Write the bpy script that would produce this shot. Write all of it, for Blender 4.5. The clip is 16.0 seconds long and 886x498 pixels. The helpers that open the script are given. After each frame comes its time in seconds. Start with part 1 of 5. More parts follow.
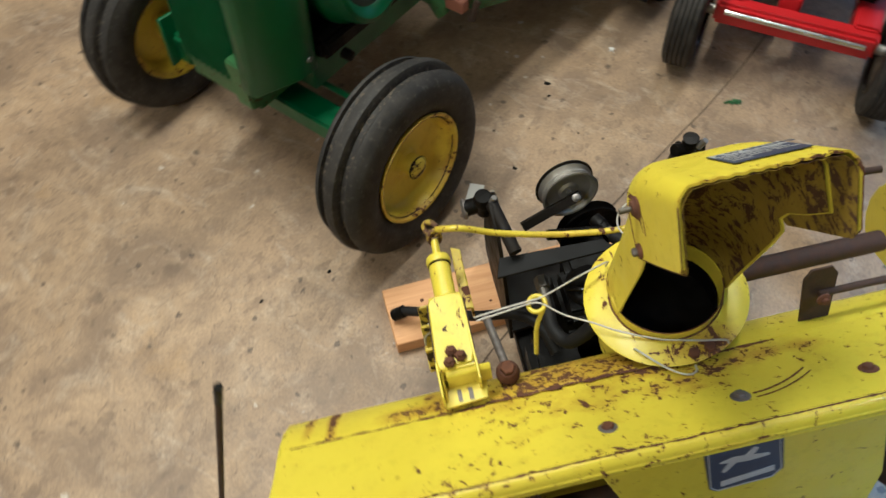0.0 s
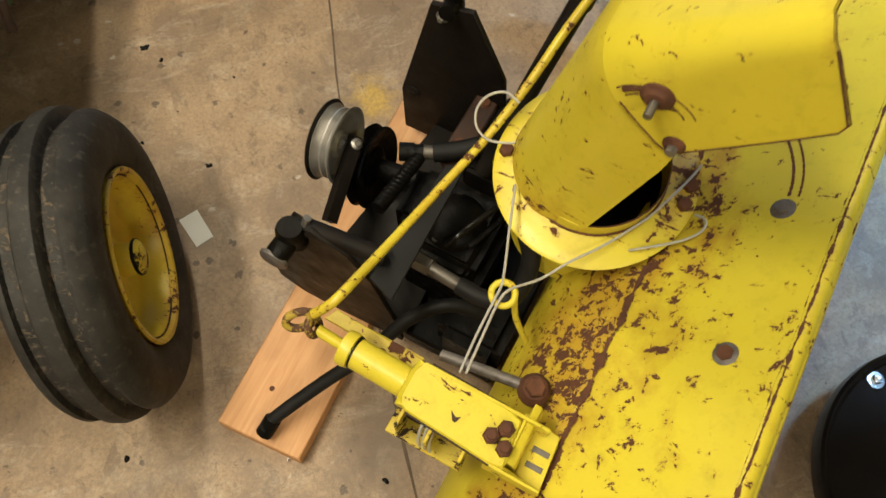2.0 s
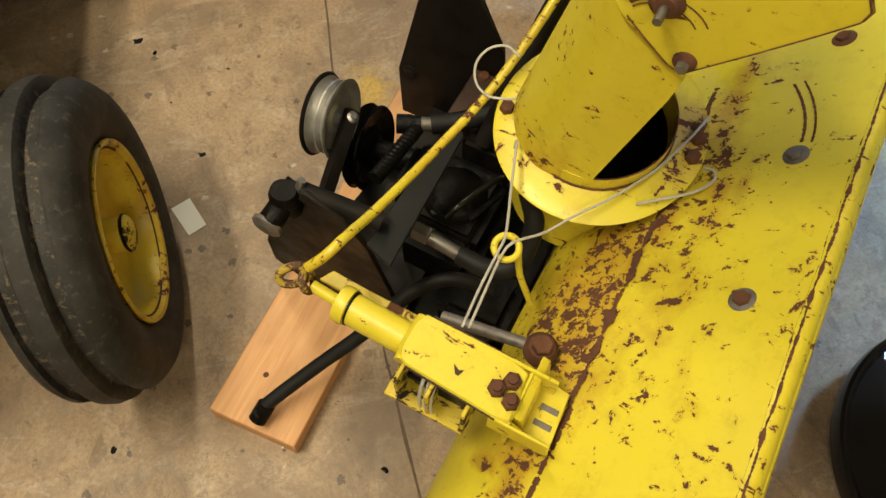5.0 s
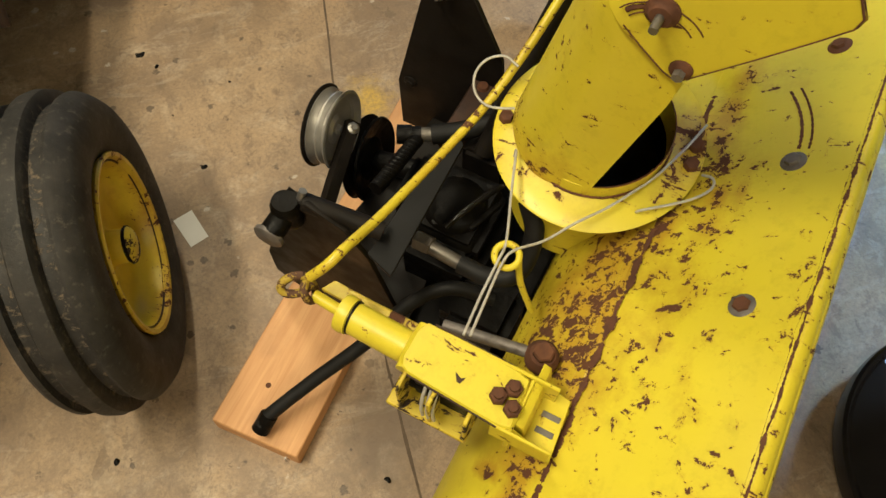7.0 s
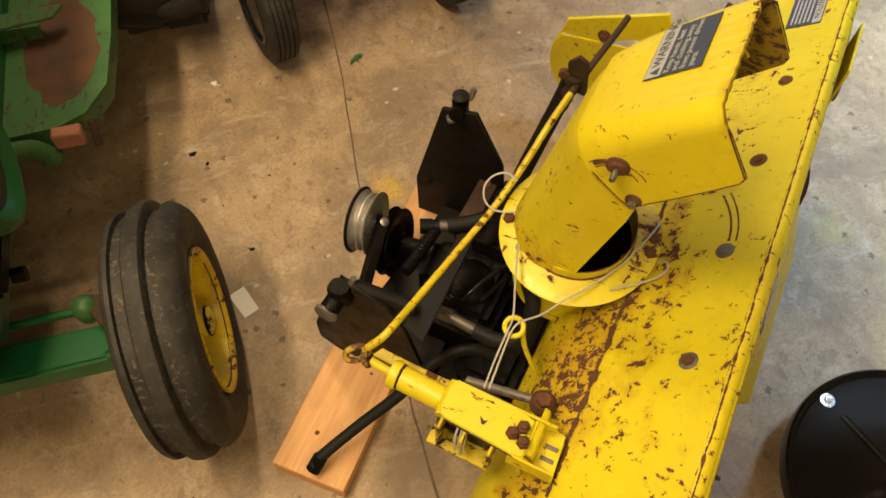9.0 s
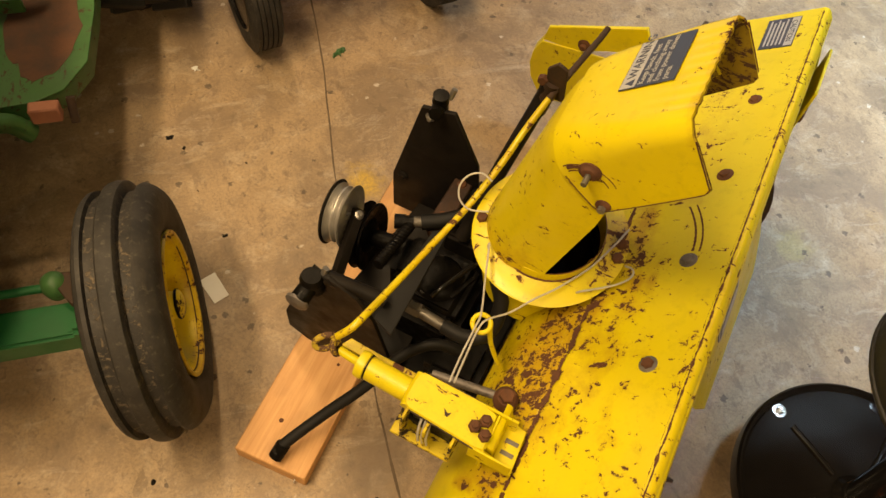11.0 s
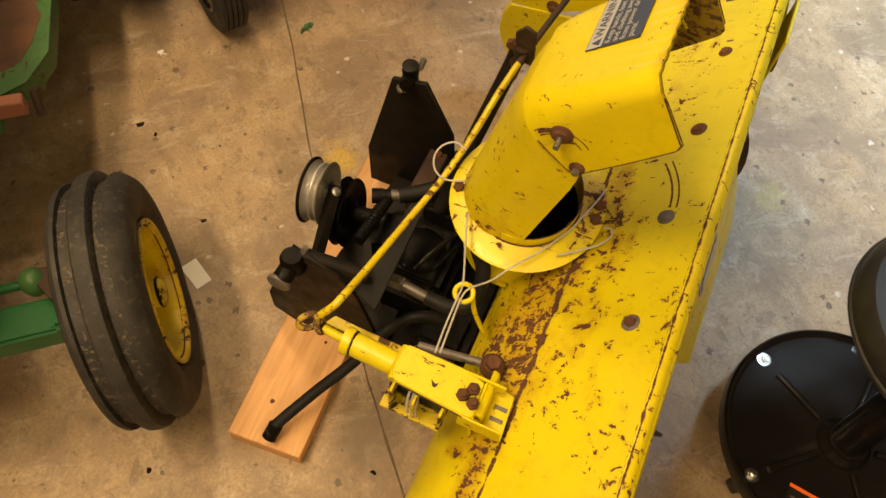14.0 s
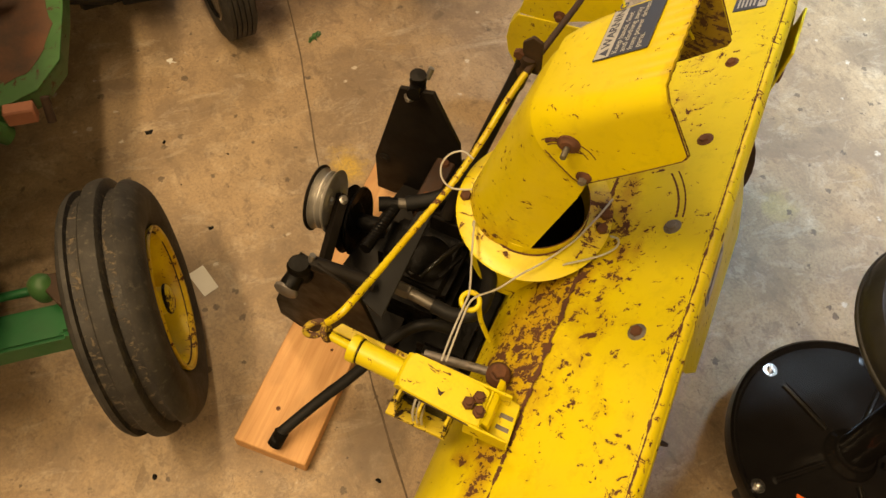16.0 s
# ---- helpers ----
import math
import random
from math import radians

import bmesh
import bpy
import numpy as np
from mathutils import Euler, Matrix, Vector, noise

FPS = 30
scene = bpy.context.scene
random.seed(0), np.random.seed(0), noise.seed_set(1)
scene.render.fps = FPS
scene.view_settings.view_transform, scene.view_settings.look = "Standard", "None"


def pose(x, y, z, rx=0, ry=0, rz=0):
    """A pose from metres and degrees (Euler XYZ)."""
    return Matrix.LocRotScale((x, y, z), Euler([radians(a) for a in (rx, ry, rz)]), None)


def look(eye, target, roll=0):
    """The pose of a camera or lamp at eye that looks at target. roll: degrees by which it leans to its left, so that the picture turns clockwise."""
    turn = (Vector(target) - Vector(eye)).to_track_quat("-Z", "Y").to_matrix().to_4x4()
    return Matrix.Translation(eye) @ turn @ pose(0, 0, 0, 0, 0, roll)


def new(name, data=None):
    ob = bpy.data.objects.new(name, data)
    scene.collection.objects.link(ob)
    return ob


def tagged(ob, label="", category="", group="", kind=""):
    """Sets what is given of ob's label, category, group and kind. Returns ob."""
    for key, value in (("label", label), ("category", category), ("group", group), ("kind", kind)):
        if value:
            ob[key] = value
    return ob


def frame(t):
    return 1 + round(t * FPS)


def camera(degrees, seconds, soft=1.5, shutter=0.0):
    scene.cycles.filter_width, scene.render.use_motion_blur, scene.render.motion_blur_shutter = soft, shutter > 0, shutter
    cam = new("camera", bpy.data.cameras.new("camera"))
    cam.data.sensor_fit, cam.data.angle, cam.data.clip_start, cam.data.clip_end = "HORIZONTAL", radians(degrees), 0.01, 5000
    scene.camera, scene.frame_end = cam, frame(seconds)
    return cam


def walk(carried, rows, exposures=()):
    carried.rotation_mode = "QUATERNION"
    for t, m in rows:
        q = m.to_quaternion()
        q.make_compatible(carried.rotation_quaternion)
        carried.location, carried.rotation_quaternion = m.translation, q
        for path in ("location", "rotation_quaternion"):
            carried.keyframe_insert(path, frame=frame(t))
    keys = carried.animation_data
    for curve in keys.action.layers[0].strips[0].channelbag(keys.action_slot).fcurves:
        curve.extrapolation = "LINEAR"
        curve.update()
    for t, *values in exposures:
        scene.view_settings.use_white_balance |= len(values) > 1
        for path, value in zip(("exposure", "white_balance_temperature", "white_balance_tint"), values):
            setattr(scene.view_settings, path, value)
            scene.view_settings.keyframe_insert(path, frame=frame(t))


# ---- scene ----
cam = camera(61.7, 16.0, 1.5, 0.4)
PATH = [
    (0, (0.208, 0.306, 1.364), (-0.463, 1.199, -0.295), -4.3),
    (0.5, (0.005, 0.327, 1.342), (-0.376, 1.314, -0.355), -3.7),
    (1, (-0.046, 0.428, 1.297), (-0.255, 1.356, -0.463), -2.8),
    (1.5, (-0.13, 0.555, 1.221), (-0.064, 1.386, -0.597), 1.3),
    (2, (-0.175, 0.563, 1.13), (0.14, 1.352, -0.68), 5.2),
    (2.5, (-0.146, 0.533, 1.064), (0.173, 1.39, -0.715), 3.3),
    (3, (-0.168, 0.508, 1.063), (0.145, 1.374, -0.713), 2.6),
    (3.5, (-0.178, 0.504, 1.064), (0.135, 1.374, -0.71), 3.2),
    (6, (-0.199, 0.504, 1.061), (0.163, 1.389, -0.695), 4.7),
    (6.5, (-0.197, 0.503, 1.064), (0.167, 1.397, -0.688), 4.6),
    (7, (-0.194, 0.5, 1.065), (0.156, 1.401, -0.686), 3.6),
    (7.5, (-0.192, 0.498, 1.067), (0.14, 1.398, -0.688), 2.6),
    (8, (-0.203, 0.482, 1.152), (0.112, 1.397, -0.598), 0.4),
    (8.5, (-0.246, 0.442, 1.277), (0.101, 1.39, -0.45), 0.7),
    (9, (-0.267, 0.433, 1.297), (0.141, 1.428, -0.389), 3.1),
    (9.2, (-0.271, 0.427, 1.302), (0.163, 1.438, -0.368), 3.8),
    (11.3, (-0.278, 0.419, 1.314), (0.202, 1.388, -0.369), 9.9),
    (11.5, (-0.282, 0.419, 1.319), (0.175, 1.393, -0.367), 8.8),
    (12, (-0.269, 0.42, 1.31), (0.197, 1.378, -0.383), 7.5),
    (12.5, (-0.265, 0.421, 1.309), (0.21, 1.353, -0.396), 7.6),
    (13, (-0.267, 0.419, 1.308), (0.211, 1.334, -0.405), 7.6),
    (13.5, (-0.265, 0.416, 1.312), (0.226, 1.318, -0.404), 7.9),
    (14, (-0.265, 0.417, 1.31), (0.231, 1.31, -0.409), 8.3),
    (14.5, (-0.269, 0.413, 1.31), (0.22, 1.31, -0.41), 8.1),
    (15, (-0.27, 0.412, 1.312), (0.214, 1.322, -0.402), 7.5),
    (15.5, (-0.267, 0.415, 1.311), (0.219, 1.328, -0.401), 7.4),
    (16, (-0.268, 0.416, 1.313), (0.222, 1.333, -0.396), 7.8),
]
EXPOSURES = [(0.0, 0.14, 4550.0, 11.0), (1.5, 0.06, 4850.0, 10.0), (2.5, 0.03, 5450.0, 12.0), (3.5, 0.02, 5400.0, 9.0),
             (7.5, 0.02, 5400.0, 9.0), (9.0, 0.04, 6600.0, 15.0), (12.5, 0.0, 7400.0, 19.0), (16.0, 0.0, 7400.0, 19.0)]
walk(cam, [(t, look(eye, target, roll)) for t, eye, target, roll in PATH], EXPOSURES)

# ---- world and lights ----
world = bpy.data.worlds.new("garage_air")
scene.world = world
world.use_nodes = True
world.node_tree.nodes["Background"].inputs[0].default_value = (0.9, 0.95, 1.0, 1)
world.node_tree.nodes["Background"].inputs[1].default_value = 0.3


def strip_light(name, place, target, size, watts, colour, spread=180):
    data = bpy.data.lights.new(name, "AREA")
    data.shape, data.size, data.size_y = "RECTANGLE", size[0], size[1]
    data.energy, data.color, data.spread = watts, colour, radians(spread)
    ob = new(name, data)
    ob.matrix_world = look(place, target)
    return ob


WARM, COOL = (1.0, 0.79, 0.46), (0.52, 0.78, 1.0)
strip_light("overhead_strip_light", (-1.05, 0.8, 2.62), (-1.05, 0.8, 0), (0.14, 1.3), 68, WARM)
strip_light("overhead_strip_light", (-0.25, 2.3, 2.62), (-0.25, 2.3, 0), (0.14, 1.3), 29, WARM)
strip_light("overhead_strip_light", (-0.4, -1.2, 2.62), (-0.4, -1.2, 0), (1.3, 0.14), 40, WARM)
# cool narrow lamp, no known fixture, added to pool bluish light at right
strip_light("overhead_strip_light", (1.95, 1.3, 2.62), (1.82, 1.25, 0), (0.3, 1.2), 27, COOL, 62)
strip_light("north_door_daylight", (1.3, 5.15, 1.15), (1.3, 0.0, 1.0), (2.6, 1.7), 11, COOL)

# ---- materials ----


def shader(name):
    m = bpy.data.materials.new(name)
    m.use_nodes = True
    return m, m.node_tree, m.node_tree.nodes["Principled BSDF"]


def add(tree, kind, **values):
    n = tree.nodes.new(kind)
    for key, value in values.items():
        if key in n.inputs:
            n.inputs[key].default_value = value
    return n


def noise_fac(tree, scale, detail=4.0, rough=0.55, stretch=None, distort=0.0):
    co = tree.nodes.new("ShaderNodeTexCoord")
    out = co.outputs["Object"]
    if stretch:
        mp = tree.nodes.new("ShaderNodeMapping")
        mp.inputs["Scale"].default_value = stretch
        tree.links.new(out, mp.inputs["Vector"])
        out = mp.outputs["Vector"]
    n = add(tree, "ShaderNodeTexNoise", Scale=scale, Detail=detail, Roughness=rough, Distortion=distort)
    tree.links.new(out, n.inputs["Vector"])
    return n.outputs["Fac"]


def ramp(tree, fac, lo, hi, a=0.0, b=1.0):
    n = add(tree, "ShaderNodeMapRange")
    for k, v in zip(("From Min", "From Max", "To Min", "To Max"), (lo, hi, a, b)):
        n.inputs[k].default_value = v
    tree.links.new(fac, n.inputs["Value"])
    return n.outputs["Result"]


def maths(tree, op, a, b):
    n = tree.nodes.new("ShaderNodeMath")
    n.operation = op
    for k, v in enumerate((a, b)):
        if isinstance(v, (int, float)):
            n.inputs[k].default_value = v
        else:
            tree.links.new(v, n.inputs[k])
    return n.outputs[0]


def blend(tree, fac, a, b):
    n = tree.nodes.new("ShaderNodeMix")
    n.data_type = "RGBA"
    tree.links.new(fac, n.inputs[0])
    for k, v in ((6, a), (7, b)):
        if isinstance(v, tuple):
            n.inputs[k].default_value = (*v, 1)
        else:
            tree.links.new(v, n.inputs[k])
    return n.outputs[2]


def relief(tree, bsdf, height, strength=0.3, distance=0.002):
    b = tree.nodes.new("ShaderNodeBump")
    b.inputs["Strength"].default_value, b.inputs["Distance"].default_value = strength, distance
    tree.links.new(height, b.inputs["Height"])
    tree.links.new(b.outputs["Normal"], bsdf.inputs["Normal"])


def plain(name, a, b, rough=(0.4, 0.6), metal=0.0, scale=30.0, bump=0.15, fine=220.0, gleam=0.5):
    """Two close tones mixed by coarse and fine noise, with a light relief."""
    m, t, p = shader(name)
    big, small = noise_fac(t, scale), noise_fac(t, fine, 2.0)
    mixed = maths(t, "ADD", maths(t, "MULTIPLY", ramp(t, big, 0.3, 0.7), 0.7), maths(t, "MULTIPLY", small, 0.3))
    t.links.new(blend(t, mixed, a, b), p.inputs["Base Color"])
    t.links.new(ramp(t, big, 0.3, 0.7, *rough), p.inputs["Roughness"])
    p.inputs["Metallic"].default_value = metal
    p.inputs["Specular IOR Level"].default_value = gleam
    relief(t, p, mixed, bump, 0.0015)
    return m


def painted(name, light, dark, rust_a=(0.055, 0.020, 0.009), rust_b=(0.125, 0.048, 0.018), chips=0.669, gloss=(0.32, 0.5), worn=True):
    """Old sheet-metal paint: faded tone, chips and scratches down to rust, more of it where the mesh is marked as worn."""
    m, t, p = shader(name)
    tone = blend(t, ramp(t, noise_fac(t, 6.0, 5.0), 0.3, 0.7), light, dark)
    grime = ramp(t, noise_fac(t, 45.0, 6.0, 0.7), 0.52, 0.78, 0.0, 0.35)
    tone = blend(t, grime, tone, tuple(0.55 * c for c in dark))
    rust = blend(t, noise_fac(t, 160.0, 4.0), rust_a, rust_b)
    mask = maths(t, "MAXIMUM", noise_fac(t, 44.0, 6.0, 0.66, None, 0.5), noise_fac(t, 85.0, 5.0, 0.6, (1.0, 0.3, 1.0), 0.5))
    mask = maths(t, "ADD", mask, maths(t, "MULTIPLY", maths(t, "SUBTRACT", noise_fac(t, 260.0, 3.0, 0.7), 0.5), 0.22))
    mask = maths(t, "ADD", mask, ramp(t, noise_fac(t, 7.0, 3.0, 0.5), 0.35, 0.65, -0.035, 0.035))
    if worn:
        at = t.nodes.new("ShaderNodeAttribute")
        at.attribute_name = "wear"
        flaking = maths(t, "MULTIPLY", maths(t, "SUBTRACT", noise_fac(t, 120.0, 6.0, 0.72, None, 0.8), 0.5), 0.55)
        mask = maths(t, "ADD", mask, maths(t, "MULTIPLY", maths(t, "MAXIMUM", at.outputs["Fac"], 0.0), flaking))
        mask = maths(t, "ADD", mask, maths(t, "MULTIPLY", at.outputs["Fac"], 0.20))
        soak = ramp(t, maths(t, "ADD", noise_fac(t, 22.0, 7.0, 0.7), maths(t, "MULTIPLY", at.outputs["Fac"], 0.75)), 0.60, 0.98, 0.0, 0.8)
        tone = blend(t, soak, tone, tuple(c * k for c, k in zip(dark, (0.66, 0.46, 0.8))))
    bare = ramp(t, mask, chips, chips + 0.012)
    stain = ramp(t, mask, chips - 0.045, chips, 0.0, 0.4)
    tone = blend(t, stain, tone, tuple(c * k for c, k in zip(dark, (0.72, 0.50, 0.8))))
    t.links.new(blend(t, bare, tone, rust), p.inputs["Base Color"])
    t.links.new(maths(t, "MAXIMUM", ramp(t, noise_fac(t, 25.0), 0.3, 0.7, *gloss), maths(t, "MULTIPLY", bare, 0.88)), p.inputs["Roughness"])
    height = maths(t, "ADD", maths(t, "MULTIPLY", bare, -0.6), maths(t, "MULTIPLY", noise_fac(t, 300.0, 2.0), 0.12))
    relief(t, p, height, 0.35, 0.0015)
    return m


YELLOW = painted("worn_yellow_paint", (0.71, 0.60, 0.014), (0.63, 0.515, 0.012))
DIRTYYELLOW = painted("greasy_yellow_paint", (0.66, 0.52, 0.012), (0.42, 0.31, 0.01), (0.012, 0.009, 0.007), (0.05, 0.028, 0.014), 0.555, (0.35, 0.6), False)
DARKYELLOW = painted("darker_yellow_inside", (0.29, 0.20, 0.007), (0.17, 0.11, 0.005), (0.03, 0.014, 0.008), (0.10, 0.045, 0.018), 0.56, (0.6, 0.8), False)
ROD_END = painted("flaking_yellow_rod_end", (0.55, 0.42, 0.02), (0.34, 0.24, 0.02), (0.05, 0.022, 0.012), (0.13, 0.065, 0.03), 0.50, (0.5, 0.7), False)
YELLOW_RIM = painted("yellow_rim_paint", (0.78, 0.63, 0.012), (0.68, 0.52, 0.01), chips=0.705)
GREEN = painted("green_tractor_paint", (0.009, 0.115, 0.034), (0.006, 0.078, 0.022), chips=0.80, gloss=(0.3, 0.5), worn=False)
GREEN_WORN = painted("worn_green_paint", (0.055, 0.155, 0.048), (0.032, 0.10, 0.03), (0.05, 0.025, 0.014), (0.10, 0.05, 0.028), 0.64, worn=False)
RUST = plain("rusted_steel", (0.055, 0.02, 0.010), (0.15, 0.06, 0.025), (0.8, 0.95), 0.0, 70, 0.6)
BROWNED = plain("browned_steel", (0.018, 0.011, 0.008), (0.075, 0.034, 0.018), (0.6, 0.85), 0.1, 40, 0.5)
DARKRUST = plain("dark_rusty_steel", (0.03, 0.02, 0.015), (0.09, 0.05, 0.03), (0.6, 0.85), 0.3, 60, 0.4)
BLACK = plain("oily_black_steel", (0.004, 0.0034, 0.003), (0.013, 0.0095, 0.007), (0.45, 0.75), 0.0, 26, 0.3, 220.0, 0.22)
# greasy black castings; also the black for shade painted into openings
BLACKER = plain("greasy_black_casting_and_shade", (0.0022, 0.002, 0.002), (0.006, 0.005, 0.004), (0.3, 0.65), 0.0, 50, 0.9, 140.0, 0.12)


def tyre_rubber():
    m, t, p = shader("dusty_tyre_rubber")
    tone = blend(t, ramp(t, noise_fac(t, 20.0, 6.0, 0.65), 0.35, 0.7), (0.017, 0.016, 0.015), (0.042, 0.038, 0.034))
    tone = blend(t, ramp(t, noise_fac(t, 90.0, 4.0, 0.7), 0.56, 0.70, 0.0, 0.75), tone, (0.085, 0.074, 0.060))
    at = t.nodes.new("ShaderNodeAttribute")
    at.attribute_name = "wear"
    packed = maths(t, "MULTIPLY", at.outputs["Fac"], ramp(t, noise_fac(t, 75.0, 6.0, 0.75, None, 0.6), 0.54, 0.62))
    tone = blend(t, packed, tone, (0.13, 0.10, 0.066))
    t.links.new(tone, p.inputs["Base Color"])
    t.links.new(ramp(t, noise_fac(t, 12.0), 0.3, 0.7, 0.55, 0.8), p.inputs["Roughness"])
    p.inputs["Specular IOR Level"].default_value = 0.3
    relief(t, p, maths(t, "ADD", noise_fac(t, 140.0, 5.0, 0.7), maths(t, "MULTIPLY", packed, 1.5)), 0.4, 0.002)
    return m


RUBBER = tyre_rubber()
SIDEWALL = plain("smooth_black_rubber", (0.012, 0.011, 0.011), (0.026, 0.024, 0.022), (0.45, 0.65), 0.0, 14, 0.15)
SLATE = plain("dark_grey_sheet", (0.0045, 0.0045, 0.0048), (0.008, 0.0078, 0.008), (0.5, 0.7), 0.0, 30, 0.15, 220.0, 0.22)
HOSE = plain("hose_rubber", (0.005, 0.005, 0.0054), (0.013, 0.0125, 0.0125), (0.5, 0.7), 0.0, 60, 0.3, 220.0, 0.24)
STEEL = plain("dull_zinc_steel", (0.30, 0.29, 0.27), (0.45, 0.43, 0.40), (0.3, 0.5), 0.8, 60, 0.2)
FERRULE = plain("stained_zinc_fitting", (0.07, 0.06, 0.05), (0.20, 0.185, 0.16), (0.35, 0.6), 0.7, 45, 0.4)
BOLTGREY = plain("weathered_bolt_head", (0.10, 0.085, 0.075), (0.24, 0.22, 0.21), (0.45, 0.7), 0.5, 80, 0.5)
PULLEY = plain("dull_pulley_steel", (0.34, 0.325, 0.30), (0.52, 0.50, 0.465), (0.30, 0.5), 0.65, 40, 0.1)
CABLE = plain("grey_wire_rope", (0.42, 0.40, 0.36), (0.62, 0.60, 0.56), (0.4, 0.6), 0.4, 300, 0.5)
PAPER = plain("white_card", (0.72, 0.71, 0.67), (0.80, 0.79, 0.76), (0.6, 0.7), 0.0, 20, 0.05)
RED = plain("red_machine_paint", (0.50, 0.012, 0.012), (0.42, 0.010, 0.010), (0.25, 0.4), 0.0, 12, 0.05)
CHROME = plain("bright_steel_rod", (0.6, 0.6, 0.6), (0.7, 0.7, 0.7), (0.15, 0.3), 1.0, 30, 0.05)
GLOSSBLACK = plain("glossy_black_enamel", (0.006, 0.005, 0.005), (0.010, 0.009, 0.008), (0.14, 0.26), 0.0, 9, 0.03, 220.0, 0.3)
VINYL = plain("black_vinyl", (0.012, 0.012, 0.012), (0.02, 0.02, 0.02), (0.35, 0.5), 0.0, 90, 0.2)
NAVY = plain("dark_blue_label", (0.03, 0.038, 0.07), (0.05, 0.06, 0.10), (0.35, 0.5), 0.0, 40, 0.05)
SILVER = plain("silver_label_print", (0.42, 0.42, 0.42), (0.55, 0.55, 0.54), (0.35, 0.5), 0.2, 60, 0.05)
ORANGE = plain("orange_label_print", (0.80, 0.14, 0.02), (0.75, 0.12, 0.02), (0.4, 0.5), 0.0, 60, 0.05)
SCREEN = plain("dusty_dark_screen", (0.02, 0.03, 0.022), (0.045, 0.055, 0.042), (0.6, 0.8), 0.0, 120, 0.5)
FOOTRUST = plain("worn_rusty_plate", (0.030, 0.017, 0.010), (0.14, 0.060, 0.032), (0.7, 0.9), 0.0, 18, 0.4)
BRICKRED = plain("faded_pedal_rubber", (0.33, 0.13, 0.08), (0.42, 0.18, 0.11), (0.7, 0.85), 0.0, 40, 0.3)
DIRT = plain("dark_dirt", (0.075, 0.052, 0.034), (0.15, 0.108, 0.07), (0.8, 0.95), 0.0, 60, 0.4)
WALL = plain("painted_wall_board", (0.42, 0.38, 0.33), (0.48, 0.44, 0.38), (0.7, 0.8), 0.0, 3, 0.05)
CEIL = plain("white_ceiling_board", (0.60, 0.56, 0.50), (0.66, 0.62, 0.56), (0.75, 0.85), 0.0, 3, 0.05)


def spots(tree, scale, size, chance, ragged=0.75):
    """Scattered round-ish spots: some cells of a Voronoi pattern, each with its own size."""
    co = tree.nodes.new("ShaderNodeTexCoord")
    wob = add(tree, "ShaderNodeTexNoise", Scale=scale * 3.0, Detail=4.0, Roughness=0.6)
    tree.links.new(co.outputs["Object"], wob.inputs["Vector"])
    v = add(tree, "ShaderNodeTexVoronoi", Scale=scale)
    tree.links.new(co.outputs["Object"], v.inputs["Vector"])
    sep = tree.nodes.new("ShaderNodeSeparateColor")
    tree.links.new(v.outputs["Color"], sep.inputs["Color"])
    here = ramp(tree, sep.outputs["Red"], 1.0 - chance, 1.0 - chance + 0.01)
    radius = maths(tree, "MULTIPLY", maths(tree, "ADD", maths(tree, "MULTIPLY", sep.outputs["Green"], sep.outputs["Green"]), 0.15), size)
    edge = maths(tree, "ADD", v.outputs["Distance"], maths(tree, "MULTIPLY", maths(tree, "SUBTRACT", wob.outputs["Fac"], 0.5), ragged * size * 2))
    inside = ramp(tree, maths(tree, "SUBTRACT", radius, edge), -0.02, 0.05)
    return maths(tree, "MULTIPLY", inside, here)


def stain_at(tree, x, y, size):
    """One ragged spill on the floor."""
    co = tree.nodes.new("ShaderNodeTexCoord")
    gap = add(tree, "ShaderNodeVectorMath", Vector=(0, 0, 0))
    gap.operation = "DISTANCE"
    tree.links.new(co.outputs["Object"], gap.inputs[0])
    gap.inputs[1].default_value = (x, y, 0.0)
    edge = maths(tree, "ADD", gap.outputs["Value"], maths(tree, "MULTIPLY", maths(tree, "SUBTRACT", noise_fac(tree, 0.9 / size, 7.0, 0.7), 0.5), size * 2.6))
    return ramp(tree, edge, size * 0.35, size, 1.0, 0.0)


